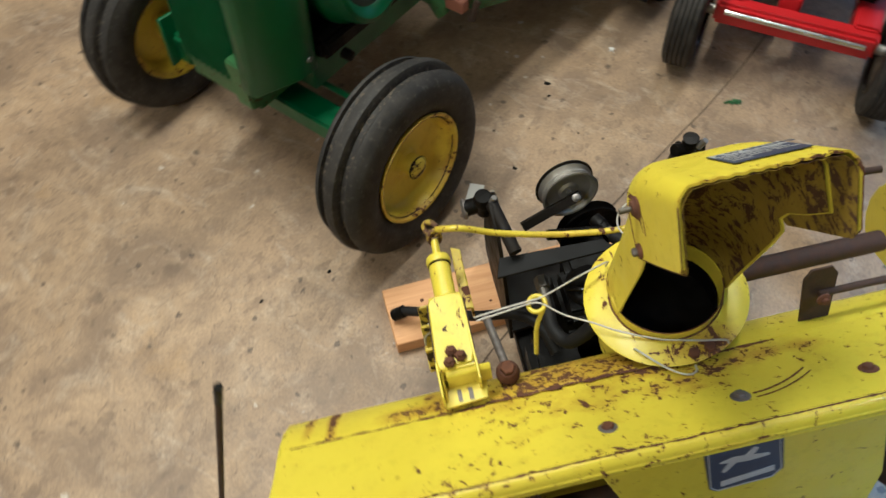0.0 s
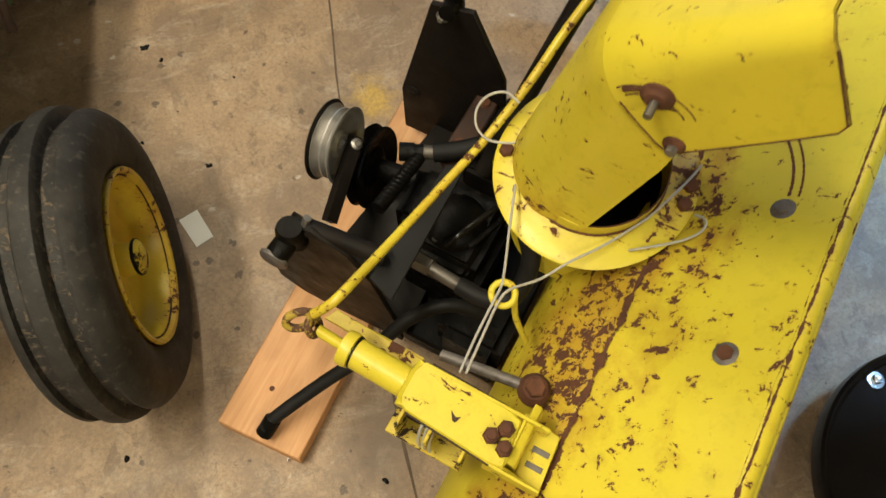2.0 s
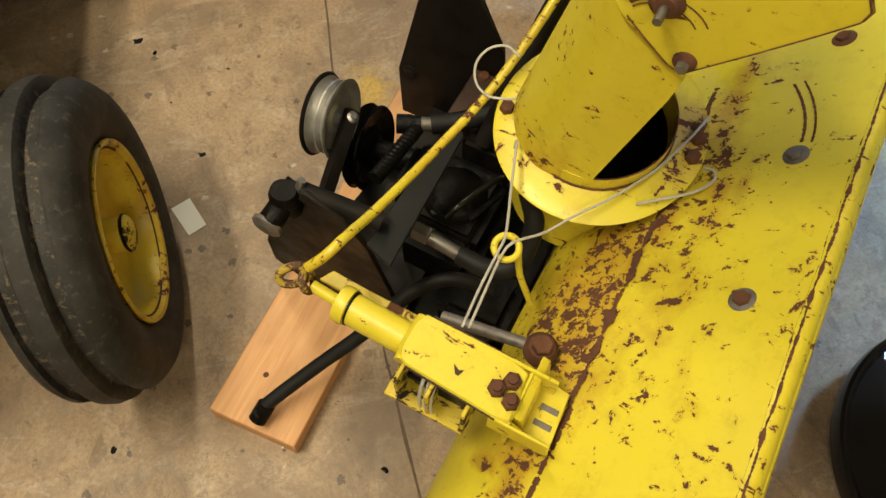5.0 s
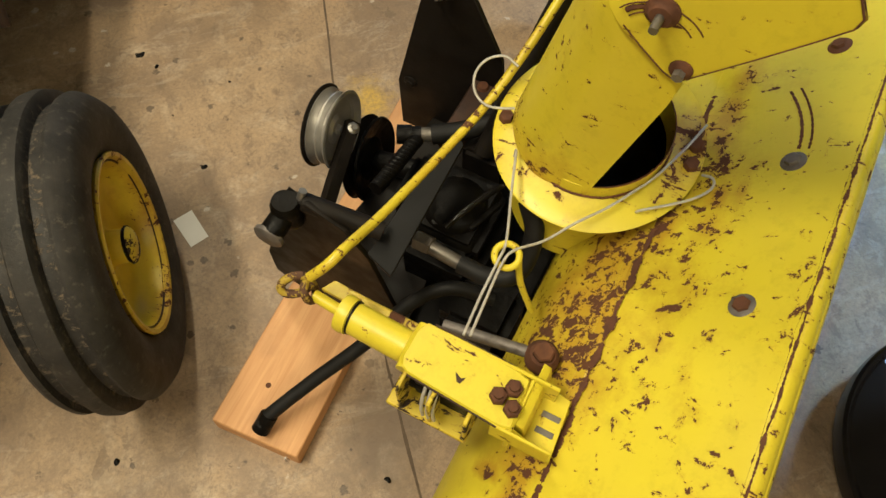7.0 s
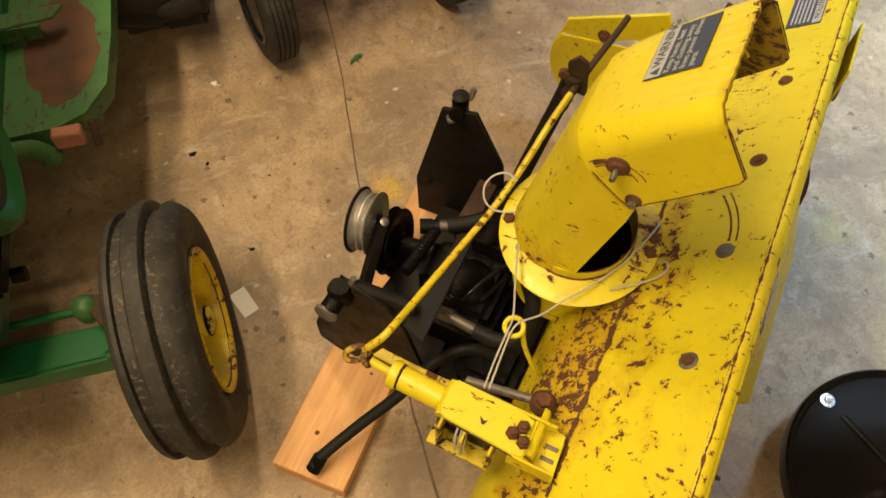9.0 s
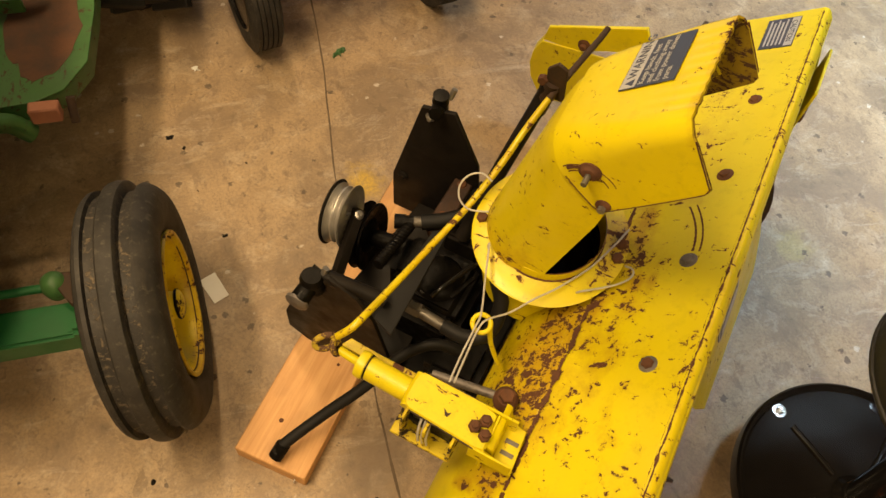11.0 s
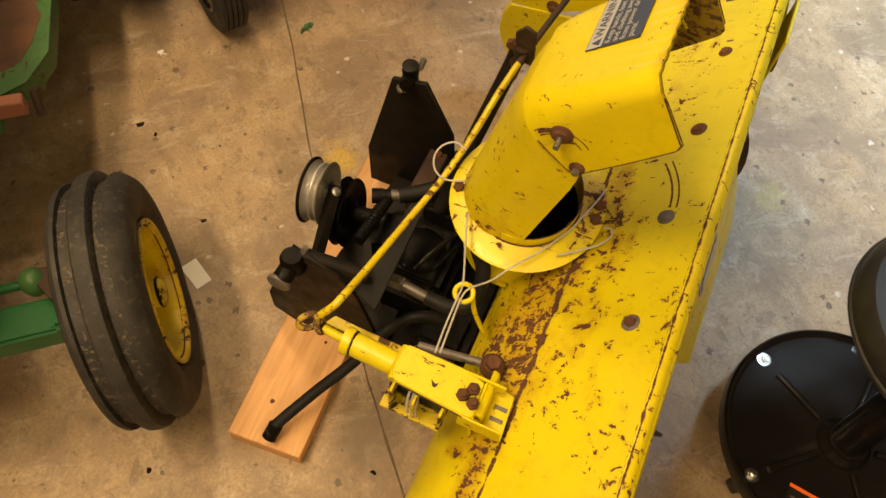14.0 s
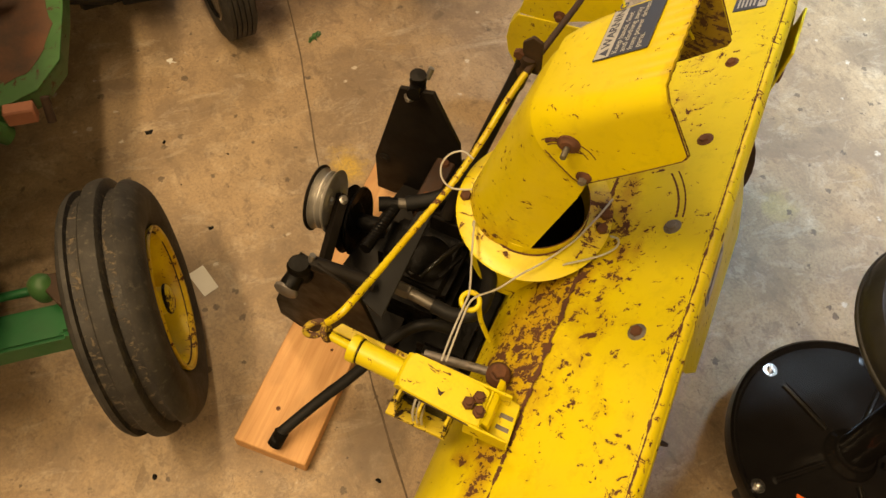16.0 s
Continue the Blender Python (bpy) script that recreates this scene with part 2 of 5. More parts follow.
def concrete():
    m, t, p = shader("stained_concrete")
    base = blend(t, ramp(t, noise_fac(t, 1.3, 5.0, 0.6), 0.35, 0.65), (0.365, 0.252, 0.144), (0.485, 0.350, 0.208))
    base = blend(t, ramp(t, noise_fac(t, 5.0, 8.0, 0.68, None, 0.5), 0.42, 0.60, 0.0, 0.85), base, (0.225, 0.158, 0.100))
    base = blend(t, ramp(t, noise_fac(t, 11.0, 8.0, 0.72, None, 0.6), 0.52, 0.68, 0.0, 0.55), base, (0.58, 0.47, 0.335))
    base = blend(t, ramp(t, noise_fac(t, 24.0, 6.0, 0.7, (1.0, 0.6, 1.0), 0.5), 0.53, 0.68, 0.0, 0.75), base, (0.20, 0.14, 0.09))
    base = blend(t, ramp(t, noise_fac(t, 3.3, 4.0, 0.6), 0.62, 0.70, 0.0, 0.35), base, (0.42, 0.25, 0.07))
    cluster = ramp(t, noise_fac(t, 2.4, 4.0, 0.6), 0.38, 0.62, 0.25, 1.0)
    base = blend(t, maths(t, "MULTIPLY", maths(t, "MULTIPLY", spots(t, 9.0, 0.42, 0.45, 1.3), cluster), 0.34), base, (0.17, 0.115, 0.07))
    base = blend(t, maths(t, "MULTIPLY", maths(t, "MULTIPLY", spots(t, 22.0, 0.44, 0.30, 1.6), cluster), 0.6), base, (0.12, 0.08, 0.05))
    base = blend(t, ramp(t, noise_fac(t, 42.0, 7.0, 0.78, (1.0, 0.7, 1.0), 0.9), 0.54, 0.68, 0.0, 0.72), base, (0.12, 0.082, 0.054))
    base = blend(t, ramp(t, noise_fac(t, 16.0, 8.0, 0.75, (0.35, 1.0, 1.0), 0.8), 0.56, 0.70, 0.0, 0.45), base, (0.66, 0.57, 0.45))
    for x, y, size, tone, most in ((-0.014, 1.381, 0.055, (0.62, 0.40, 0.03), 0.75), (-0.16, 0.77, 0.10, (0.10, 0.07, 0.05), 0.5), (-0.25, 1.02, 0.09, (0.14, 0.10, 0.07), 0.35), (0.86, 0.98, 0.05, (0.55, 0.42, 0.12), 0.4), (0.72, 1.12, 0.06, (0.50, 0.38, 0.12), 0.35)):
        base = blend(t, maths(t, "MULTIPLY", stain_at(t, x, y, size), most), base, tone)
    base = blend(t, maths(t, "MULTIPLY", spots(t, 48.0, 0.36, 0.12, 1.4), 0.8), base, (0.06, 0.042, 0.03))
    base = blend(t, maths(t, "MULTIPLY", spots(t, 33.0, 0.24, 0.07, 1.3), 0.7), base, (0.70, 0.63, 0.53))
    base = blend(t, ramp(t, noise_fac(t, 150.0, 7.0, 0.82), 0.42, 0.64, 0.0, 0.68), base, (0.19, 0.14, 0.095))
    t.links.new(base, p.inputs["Base Color"])
    t.links.new(ramp(t, noise_fac(t, 7.0, 6.0), 0.3, 0.7, 0.40, 0.62), p.inputs["Roughness"])
    relief(t, p, maths(t, "ADD", noise_fac(t, 220.0, 6.0, 0.75), noise_fac(t, 30.0, 4.0)), 0.22, 0.002)
    return m


CONCRETE = concrete()


def timber():
    m, t, p = shader("pine_plank")
    grain = noise_fac(t, 9.0, 5.0, 0.6, (0.6, 9.0, 9.0), 1.2)
    tone = blend(t, ramp(t, grain, 0.3, 0.7), (0.68, 0.39, 0.17), (0.54, 0.275, 0.105))
    tone = blend(t, ramp(t, noise_fac(t, 14.0, 4.0), 0.55, 0.8, 0.0, 0.35), tone, (0.32, 0.17, 0.08))
    t.links.new(tone, p.inputs["Base Color"])
    p.inputs["Roughness"].default_value = 0.62
    relief(t, p, grain, 0.25, 0.001)
    return m


WOOD = timber()

# ---- mesh helpers ----
TURNS = {"x": Matrix.Rotation(radians(90), 4, "Y"), "y": Matrix.Rotation(radians(-90), 4, "X"), "z": Matrix.Identity(4)}


def part(name, bm, material, parent=None, label="", m=None, smooth=40):
    if m is not None:
        bmesh.ops.transform(bm, matrix=m, verts=bm.verts)
    bmesh.ops.recalc_face_normals(bm, faces=bm.faces)
    mesh = bpy.data.meshes.new(name)
    bm.to_mesh(mesh)
    bm.free()
    mesh.materials.append(material)
    if smooth:
        mesh.shade_smooth()
        mesh.set_sharp_from_angle(angle=radians(smooth))
    ob = new(name, mesh)
    if parent is not None:
        ob.parent = parent
    return tagged(ob, label)


def thing(name, matrix, label, category, group="", kind=""):
    ob = new(name)
    ob.empty_display_size = 0.05
    ob.matrix_world = matrix
    return tagged(ob, label, category, group, kind)


def joined(*pieces):
    """One bmesh out of several."""
    out = bmesh.new()
    for b in pieces:
        mesh = bpy.data.meshes.new("piece")
        b.to_mesh(mesh)
        b.free()
        out.from_mesh(mesh)
        bpy.data.meshes.remove(mesh)
    return out


def moved(bm, m):
    bmesh.ops.transform(bm, matrix=m, verts=bm.verts)
    return bm


def block(x0, x1, y0, y1, z0, z1, bevel=0.002, segments=2):
    bm = bmesh.new()
    bmesh.ops.create_cube(bm, size=1.0)
    bmesh.ops.transform(bm, matrix=Matrix.Translation(((x0 + x1) / 2, (y0 + y1) / 2, (z0 + z1) / 2)) @ Matrix.Diagonal((x1 - x0, y1 - y0, z1 - z0, 1)), verts=bm.verts)
    if bevel:
        bmesh.ops.bevel(bm, geom=bm.edges[:], offset=bevel, segments=segments, affect="EDGES")
    return bm


def lathe(profile, axis="z", centre=(0, 0, 0), steps=48, closed=False):
    """A profile of (radius, height) turned about an axis."""
    bm = bmesh.new()
    rings = []
    for r, h in profile:
        rings.append([bm.verts.new((r * math.cos(2 * math.pi * k / steps), r * math.sin(2 * math.pi * k / steps), h)) for k in range(steps)])
    pairs = list(zip(rings, rings[1:])) + ([(rings[-1], rings[0])] if closed else [])
    for a, b in pairs:
        for k in range(steps):
            bm.faces.new((a[k], a[(k + 1) % steps], b[(k + 1) % steps], b[k]))
    if not closed:
        for ring, (r, h) in ((rings[0], profile[0]), (rings[-1], profile[-1])):
            if r > 1e-5:
                bm.faces.new(ring)
    bmesh.ops.remove_doubles(bm, verts=bm.verts, dist=1e-6)
    bmesh.ops.transform(bm, matrix=Matrix.Translation(centre) @ TURNS[axis], verts=bm.verts)
    return bm


def curve_points(points, count):
    """A smooth line through the points (Catmull-Rom)."""
    p = [Vector(q) for q in points]
    p = [2 * p[0] - p[1]] + p + [2 * p[-1] - p[-2]]
    out = []
    for a, b, c, d in zip(p, p[1:], p[2:], p[3:]):
        for k in range(count):
            s = k / count
            out.append(0.5 * (2 * b + (c - a) * s + (2 * a - 5 * b + 4 * c - d) * s * s + (3 * b - a - 3 * c + d) * s ** 3))
    return out + [p[-2]]


def tube(points, radius, count=6, steps=12, smooth=True):
    """A round bar, hose or cable along a line."""
    line = curve_points(points, count) if smooth and len(points) > 2 else [Vector(q) for q in points]
    bm = bmesh.new()
    side, rings = None, []
    for k, q in enumerate(line):
        way = (line[min(k + 1, len(line) - 1)] - line[max(k - 1, 0)]).normalized()
        if side is None:
            side = way.cross(Vector((0, 0, 1)) if abs(way.z) < 0.9 else Vector((1, 0, 0)))
        side = (side - way * side.dot(way)).normalized()
        up = way.cross(side)
        rings.append([bm.verts.new(q + radius * (math.cos(2 * math.pi * j / steps) * side + math.sin(2 * math.pi * j / steps) * up)) for j in range(steps)])
    for a, b in zip(rings, rings[1:]):
        for j in range(steps):
            bm.faces.new((a[j], a[(j + 1) % steps], b[(j + 1) % steps], b[j]))
    bm.faces.new(rings[0])
    bm.faces.new(rings[-1])
    return bm


def ring_points(centre, radius, axis_a, axis_b, count=20, start=0.0, end=360.0):
    a, b, c = Vector(axis_a).normalized(), Vector(axis_b).normalized(), Vector(centre)
    return [c + radius * (math.cos(radians(start + (end - start) * k / count)) * a + math.sin(radians(start + (end - start) * k / count)) * b) for k in range(count + 1)]


def slab(outline, h0, h1, axis="z", bevel=0.001):
    """A flat outline in the plane across an axis, made h0 to h1 thick. For axis x the outline is (y, z), for y (x, z), for z (x, y)."""
    def place(p, h):
        return {"x": (h, p[0], p[1]), "y": (p[0], h, p[1]), "z": (p[0], p[1], h)}[axis]
    bm = bmesh.new()
    a = [bm.verts.new(place(p, h0)) for p in outline]
    b = [bm.verts.new(place(p, h1)) for p in outline]
    bm.faces.new(a)
    bm.faces.new(b)
    n = len(outline)
    for k in range(n):
        bm.faces.new((a[k], a[(k + 1) % n], b[(k + 1) % n], b[k]))
    if bevel:
        bmesh.ops.recalc_face_normals(bm, faces=bm.faces)
        bmesh.ops.bevel(bm, geom=bm.edges[:], offset=bevel, segments=1, affect="EDGES")
    return bm


def sheet(rows, thick):
    """A bent metal sheet from rows of points, given a thickness."""
    bm = bmesh.new()
    grid = [[bm.verts.new(p) for p in row] for row in rows]
    for a, b in zip(grid, grid[1:]):
        for k in range(len(a) - 1):
            bm.faces.new((a[k], a[k + 1], b[k + 1], b[k]))
    bmesh.ops.recalc_face_normals(bm, faces=bm.faces)
    bmesh.ops.solidify(bm, geom=bm.faces[:], thickness=thick)
    return bm


def hexagon(r, h0, h1, axis="z", centre=(0, 0, 0)):
    return moved(lathe([(r * 0.92, h0), (r, h0 + 0.001), (r, h1 - 0.0015), (r * 0.85, h1)], "z", (0, 0, 0), 6), Matrix.Translation(centre) @ TURNS[axis])


def bolt(name, parent, m, r=0.013, h=0.010, mats=(BOLTGREY, RUST), washer=True, label=""):
    """A hexagon head on a domed washer."""
    head = part(name, hexagon(r * 0.62, 0.003, h), mats[1], parent, label, m)
    if washer:
        part("washer", lathe([(r * 0.3, 0.0), (r * 1.12, 0.0), (r * 1.1, 0.002), (r * 0.7, 0.0045), (r * 0.3, 0.0048)], steps=24), mats[0], head, "", m)
    return head


def wear_marks(ob, weight):
    """Marks how worn each vertex is, from a function of its place."""
    at = ob.data.attributes.new("wear", "FLOAT", "POINT")
    for v in ob.data.vertices:
        at.data[v.index].value = weight(v.co)


def text_mesh(words, size, material, parent, m, name="lettering", label="", spacing=1.0):
    data = bpy.data.curves.new(name, "FONT")
    data.body, data.size, data.extrude, data.space_line = words, size, 0.0002, spacing
    temp = bpy.data.objects.new(name, data)
    scene.collection.objects.link(temp)
    mesh = bpy.data.meshes.new_from_object(temp.evaluated_get(bpy.context.evaluated_depsgraph_get()))
    bpy.data.objects.remove(temp)
    mesh.transform(m)
    mesh.materials.clear()
    mesh.materials.append(material)
    ob = new(name, mesh)
    ob.parent = parent
    return tagged(ob, label)

# ---- the garage ----
FLOOR_X, FLOOR_Y, HIGH = (-3.6, 4.2), (-3.2, 5.2), 2.75


def garage():
    floor = part("floor", block(*FLOOR_X, *FLOOR_Y, -0.12, 0.0, 0), CONCRETE, None, "stained grey-brown concrete garage floor", None, 0)
    tagged(floor, kind="structure", category="floor")
    # walls out of view, added to close the room
    for name, box in (("wall_west", (FLOOR_X[0] - 0.12, FLOOR_X[0], *FLOOR_Y, 0, HIGH)), ("wall_east", (FLOOR_X[1], FLOOR_X[1] + 0.12, *FLOOR_Y, 0, HIGH)),
                      ("wall_south", (*FLOOR_X, FLOOR_Y[0] - 0.12, FLOOR_Y[0], 0, HIGH)), ("wall_north", (*FLOOR_X, FLOOR_Y[1], FLOOR_Y[1] + 0.12, 0, HIGH))):
        tagged(part(name, block(*box, 0), WALL, None, "plain garage wall added out of view", None, 0), kind="structure", category="wall")
    # unseen ceiling, pale so that it bounces fill light
    tagged(part("ceiling", block(FLOOR_X[0] - 0.12, FLOOR_X[1] + 0.12, FLOOR_Y[0] - 0.12, FLOOR_Y[1] + 0.12, HIGH, HIGH + 0.1, 0), CEIL, None, "plain pale garage ceiling added out of view for bounce light", None, 0), kind="structure", category="ceiling")
    # hairline joint across the slab, filled with dirt
    line = [(0.05, 2.6), (0.0, 1.9), (-0.05, 1.55), (-0.095, 1.23), (-0.118, 0.95), (-0.13, 0.74), (-0.16, 0.2)]
    rows = []
    for k, q in enumerate(curve_points([(x, y, 0.0006) for x, y in line], 14)):
        w = 0.0019 + 0.0016 * noise.noise(Vector((k * 0.31, 0, 0)))
        q = q + Vector((0.003 * noise.noise(Vector((k * 0.17, 3, 0))), 0, 0))
        rows.append([q + Vector((-w, 0, 0)), q + Vector((w, 0, 0))])
    tagged(part("floor_joint", sheet(rows, 0.0005), DIRT, None, "thin dirt-filled joint in the concrete"), kind="structure", category="joint")



garage()

# ---- snow blower attachment ----
BX, BY, BZ = Vector((0.7132, 0.6974, 0.071)), Vector((-0.699, 0.715, 0.0)), Vector((-0.0508, -0.0496, 0.9975))
BASE = Vector((0.168, 0.674, 0.460)) - 0.46 * BZ
BLOWER = Matrix(((BX.x, BY.x, BZ.x, BASE.x), (BX.y, BY.y, BZ.y, BASE.y), (BX.z, BY.z, BZ.z, BASE.z), (0, 0, 0, 1)))
UP = Matrix.Translation((0, 0, 0.46))
COS, SIN = 0.784, 0.621
DECK = UP @ Matrix(((1, 0, 0, 0), (0, COS, SIN, 0), (0, -SIN, COS, 0), (0, 0, 0, 1)))
LEFT, RIGHT, LIP, SEAM = -0.435, 0.72, -0.060, 0.132


def rust_spot(co, spots):
    """The strongest of some soft round or long worn patches."""
    best = 0.0
    for x, b, rx, rb, amount in spots:
        d = math.hypot((co[0] - x) / rx, (co[1] - b) / rb)
        best = max(best, amount * max(0.0, 1.0 - d))
    return best


DECK_SPOTS = [(0.0, 0.138, 0.20, 0.024, 0.95), (-0.17, 0.135, 0.16, 0.024, 0.9), (-0.10, 0.12, 0.10, 0.05, 0.6), (0.16, 0.10, 0.10, 0.06, 0.62), (0.24, 0.10, 0.05, 0.05, 0.7),
              (0.30, 0.09, 0.06, 0.03, 0.5), (0.10, 0.13, 0.16, 0.03, 0.8), (0.0, 0.08, 0.25, 0.10, 0.36), (0.28, 0.04, 0.08, 0.05, 0.25), (0.45, 0.05, 0.15, 0.05, 0.3),
              (-0.08, 0.06, 0.09, 0.07, 0.25), (-0.32, 0.14, 0.1, 0.012, 0.7),
              (0.247, 0.090, 0.034, 0.020, 1.15), (0.201, 0.086, 0.026, 0.018, 1.15), (0.171, 0.080, 0.022, 0.018, 1.1), (0.127, 0.066, 0.028, 0.024, 1.05), (0.132, 0.046, 0.05, 0.014, 0.7), (0.085, 0.060, 0.05, 0.04, 0.55), (0.085, 0.112, 0.06, 0.03, 1.0)]
DRUM_SPOTS = [(-0.01, 0.165, 0.17, 0.130, 0.80), (0.05, 0.16, 0.14, 0.085, 0.80), (-0.09, 0.15, 0.09, 0.05, 0.85), (-0.2, 0.15, 0.035, 0.07, 0.7), (-0.365, 0.19, 0.010, 0.11, 1.9), (-0.402, 0.19, 0.006, 0.08, 1.9),
              (-0.24, 0.145, 0.09, 0.03, 0.9), (-0.215, 0.19, 0.012, 0.03, 1.4)]


def blower_housing(top):
    # sloping top sheet with a folded front lip, in its own tilted frame
    cols = [LEFT + (RIGHT - LEFT) * k / 96 for k in range(97)]
    profile = [(LIP + 0.012, -0.022), (LIP + 0.001, -0.020), (LIP, -0.010), (LIP + 0.001, -0.003), (LIP + 0.004, -0.0004), (LIP + 0.0065, 0.0)]
    profile += [(LIP + 0.012 + (SEAM - LIP - 0.012) * k / 16, 0.0) for k in range(17)]
    rows = [[(u, b, n + 0.0012 * noise.noise(Vector((u * 7, b * 9, 2)))) for u in cols] for b, n in profile]
    sheet_ob = part("top_sheet", sheet(rows, -0.003), YELLOW, top, "sloping yellow top sheet with chips and rust", DECK, 50)
    inverse = DECK.inverted()
    wear_marks(sheet_ob, lambda co: max(rust_spot(inverse @ co, DECK_SPOTS), 0.12 if (inverse @ co).y < LIP + 0.0045 and -0.006 < (inverse @ co).z < 0.0035 else 0.0))
    # ragged line of rust where the paint has gone from the folded edge
    for start, base_b in ((0, -0.0562), (50, -0.0525)):
        rows = []
        for k in range(700):
            u = LEFT + 0.01 + (RIGHT - LEFT - 0.02) * k / 699
            w = 0.0017 * (0.55 + 1.5 * noise.noise(Vector((k * 0.11, start, 1))) + 0.8 * noise.noise(Vector((k * 0.7, start, 4)))) - (0.0012 if start else 0.0)
            b = base_b + 0.0012 * noise.noise(Vector((k * 0.05, start, 7)))
            n = 0.0012 * noise.noise(Vector((u * 7, b * 9, 2))) + 0.0031
            w = max(w, 0.00005)
            rows.append([(u, b - w, n - 0.0003), (u, b, n + 0.0002), (u, b + w, n - 0.0001)])
        part("edge_rust", sheet(rows, 0.0004), RUST, sheet_ob, "", DECK)
    # rolled bead along the front lip
    bead = part("front_bead", tube([(LEFT + 0.01, LIP + 0.002, -0.016), (0.1, LIP + 0.002, -0.016), (RIGHT - 0.01, LIP + 0.002, -0.016)], 0.0055, 10, 10), YELLOW, sheet_ob, "", DECK)
    wear_marks(bead, lambda co: 0.15 + 0.3 * noise.noise(co * 9))
    # rear drum sheet: carries on behind the seam and rolls down to the ground
    cy, cz, r = -0.035, -0.253, 0.221
    rows = []
    for k in range(40):
        a = radians(53.5 - k * 3.6)
        rr = r + 0.003
        rows.append([(LEFT + (RIGHT - LEFT) * j / 96, cy + rr * math.cos(a), max(cz + rr * math.sin(a), -0.452)) for j in range(97)])
    drum = part("rear_drum_sheet", sheet(rows, 0.003), YELLOW, top, "rolled yellow drum housing with a rusted patch", UP, 50)
    wear_marks(drum, lambda co: rust_spot(inverse @ co, DRUM_SPOTS) if co.z > 0.2 else 0.0)
    # welded strip along the seam
    strip = part("seam_strip", slab([(-0.135, SEAM - 0.012), (0.075, SEAM - 0.004), (0.078, SEAM + 0.006), (-0.13, SEAM + 0.002)], 0.001, 0.0055), YELLOW, drum, "flaking rusted strip along the seam", DECK)
    wear_marks(strip, lambda co: 0.62)
    # ragged rust line that follows the seam
    rows = []
    for k in range(420):
        u = LEFT + 0.015 + (0.26 - LEFT) * k / 419
        w = 0.0036 * (0.75 + 1.5 * noise.noise(Vector((k * 0.09, 3, 1))) + 0.9 * noise.noise(Vector((k * 0.53, 8, 4)))) * (0.55 if u < -0.22 else 1.0)
        b = SEAM - 0.013 + 0.0022 * noise.noise(Vector((k * 0.06, 5, 7)))
        n = 0.0012 * noise.noise(Vector((u * 7, b * 9, 2))) + 0.0058 * (1.0 if -0.14 < u < 0.08 else 0.6)
        w = max(w, 0.00005)
        rows.append([(u, b - w, n - 0.0002), (u, b, n + 0.0002), (u, b + w * 1.3, n - 0.0002)])
    part("seam_rust", sheet(rows, 0.0004), RUST, drum, "ragged rust along the seam", DECK)
    # end plates
    for x, name in ((LEFT, "end_plate"), (RIGHT, "end_plate")):
        outline = [(-0.06, -0.45), (-0.12, -0.45), (-0.13, -0.40), (-0.10, -0.12), (-0.055, 0.03)]
        outline += [(cy + (r + 0.004) * math.cos(radians(53.5 - k * 12)), max(cz + (r + 0.004) * math.sin(radians(53.5 - k * 12)), -0.455)) for k in range(12)]
        part(name, slab(outline, x - 0.002, x + 0.002, "x"), YELLOW, top, "", UP)
    # skid shoe and bolt heads below the far end
    part("skid_plate", slab([(0.60, -0.22), (0.585, -0.19), (0.60, -0.03), (0.715, -0.03), (0.715, -0.22)], -0.092, -0.087, "y"), YELLOW, top, "dull yellow plate below the lip", UP)
    for x, y, z in ((0.63, -0.092, -0.11), (0.40, -0.070, -0.06), (0.68, -0.092, -0.14)):
        part("plate_bolt", lathe([(0.004, 0.0), (0.015, 0.0), (0.015, 0.004), (0.008, 0.008), (0.001, 0.009)], "y", (x, y - 0.008, z), 20), RUST, top, "", UP)
    # auger: a shaft with a spiral flight inside the housing
    auger = part("auger", tube([(LEFT + 0.02, -0.02, -0.27), (RIGHT - 0.02, -0.02, -0.27)], 0.022, 1, 14, False), DARKRUST, top, "dark rusty auger inside the housing", UP)
    flight = []
    for k in range(140):
        x = LEFT + 0.03 + (RIGHT - LEFT - 0.06) * k / 139
        a = ((k / 139) * 8 * math.pi + 0.8) * (1 if x < 0.14 else -1)
        flight.append([(x, -0.02 + q * math.cos(a), -0.27 + q * math.sin(a)) for q in (0.02, 0.07, 0.114)])
    part("flight", sheet(flight, 0.004), DARKRUST, auger, "", UP)
    # front panel below the lip with a dark square decal
    along = Matrix.Translation((0, -0.048, 0.03)) @ Matrix.Rotation(math.atan2(0.083, 0.238), 4, "X").inverted()
    panel = part("front_panel", slab([(-0.035, 0.0), (0.012, -0.12), (0.06, -0.215), (0.33, -0.225), (0.345, -0.15), (0.325, 0.0)], -0.003, 0.0, "y"), YELLOW, top, "yellow front panel with a dark square decal", UP @ along)
    wear_marks(panel, lambda co: 0.0)
    decal = [(0.100, -0.012), (0.192, -0.008), (0.196, -0.012), (0.203, -0.085), (0.190, -0.100), (0.118, -0.104), (0.108, -0.096), (0.097, -0.020)]
    sticker = part("decal", slab(decal, -0.0044, -0.0032, "y", 0), NAVY, panel, "black square decal with a pale emblem", UP @ along)
    frame_line = [(0.102, -0.014), (0.190, -0.010), (0.200, -0.084), (0.189, -0.098), (0.119, -0.102), (0.110, -0.094)]
    part("decal_border", tube([(x, -0.0046, z) for x, z in frame_line + frame_line[:1]], 0.0008, 1, 6, False), SILVER, panel, "", UP @ along)
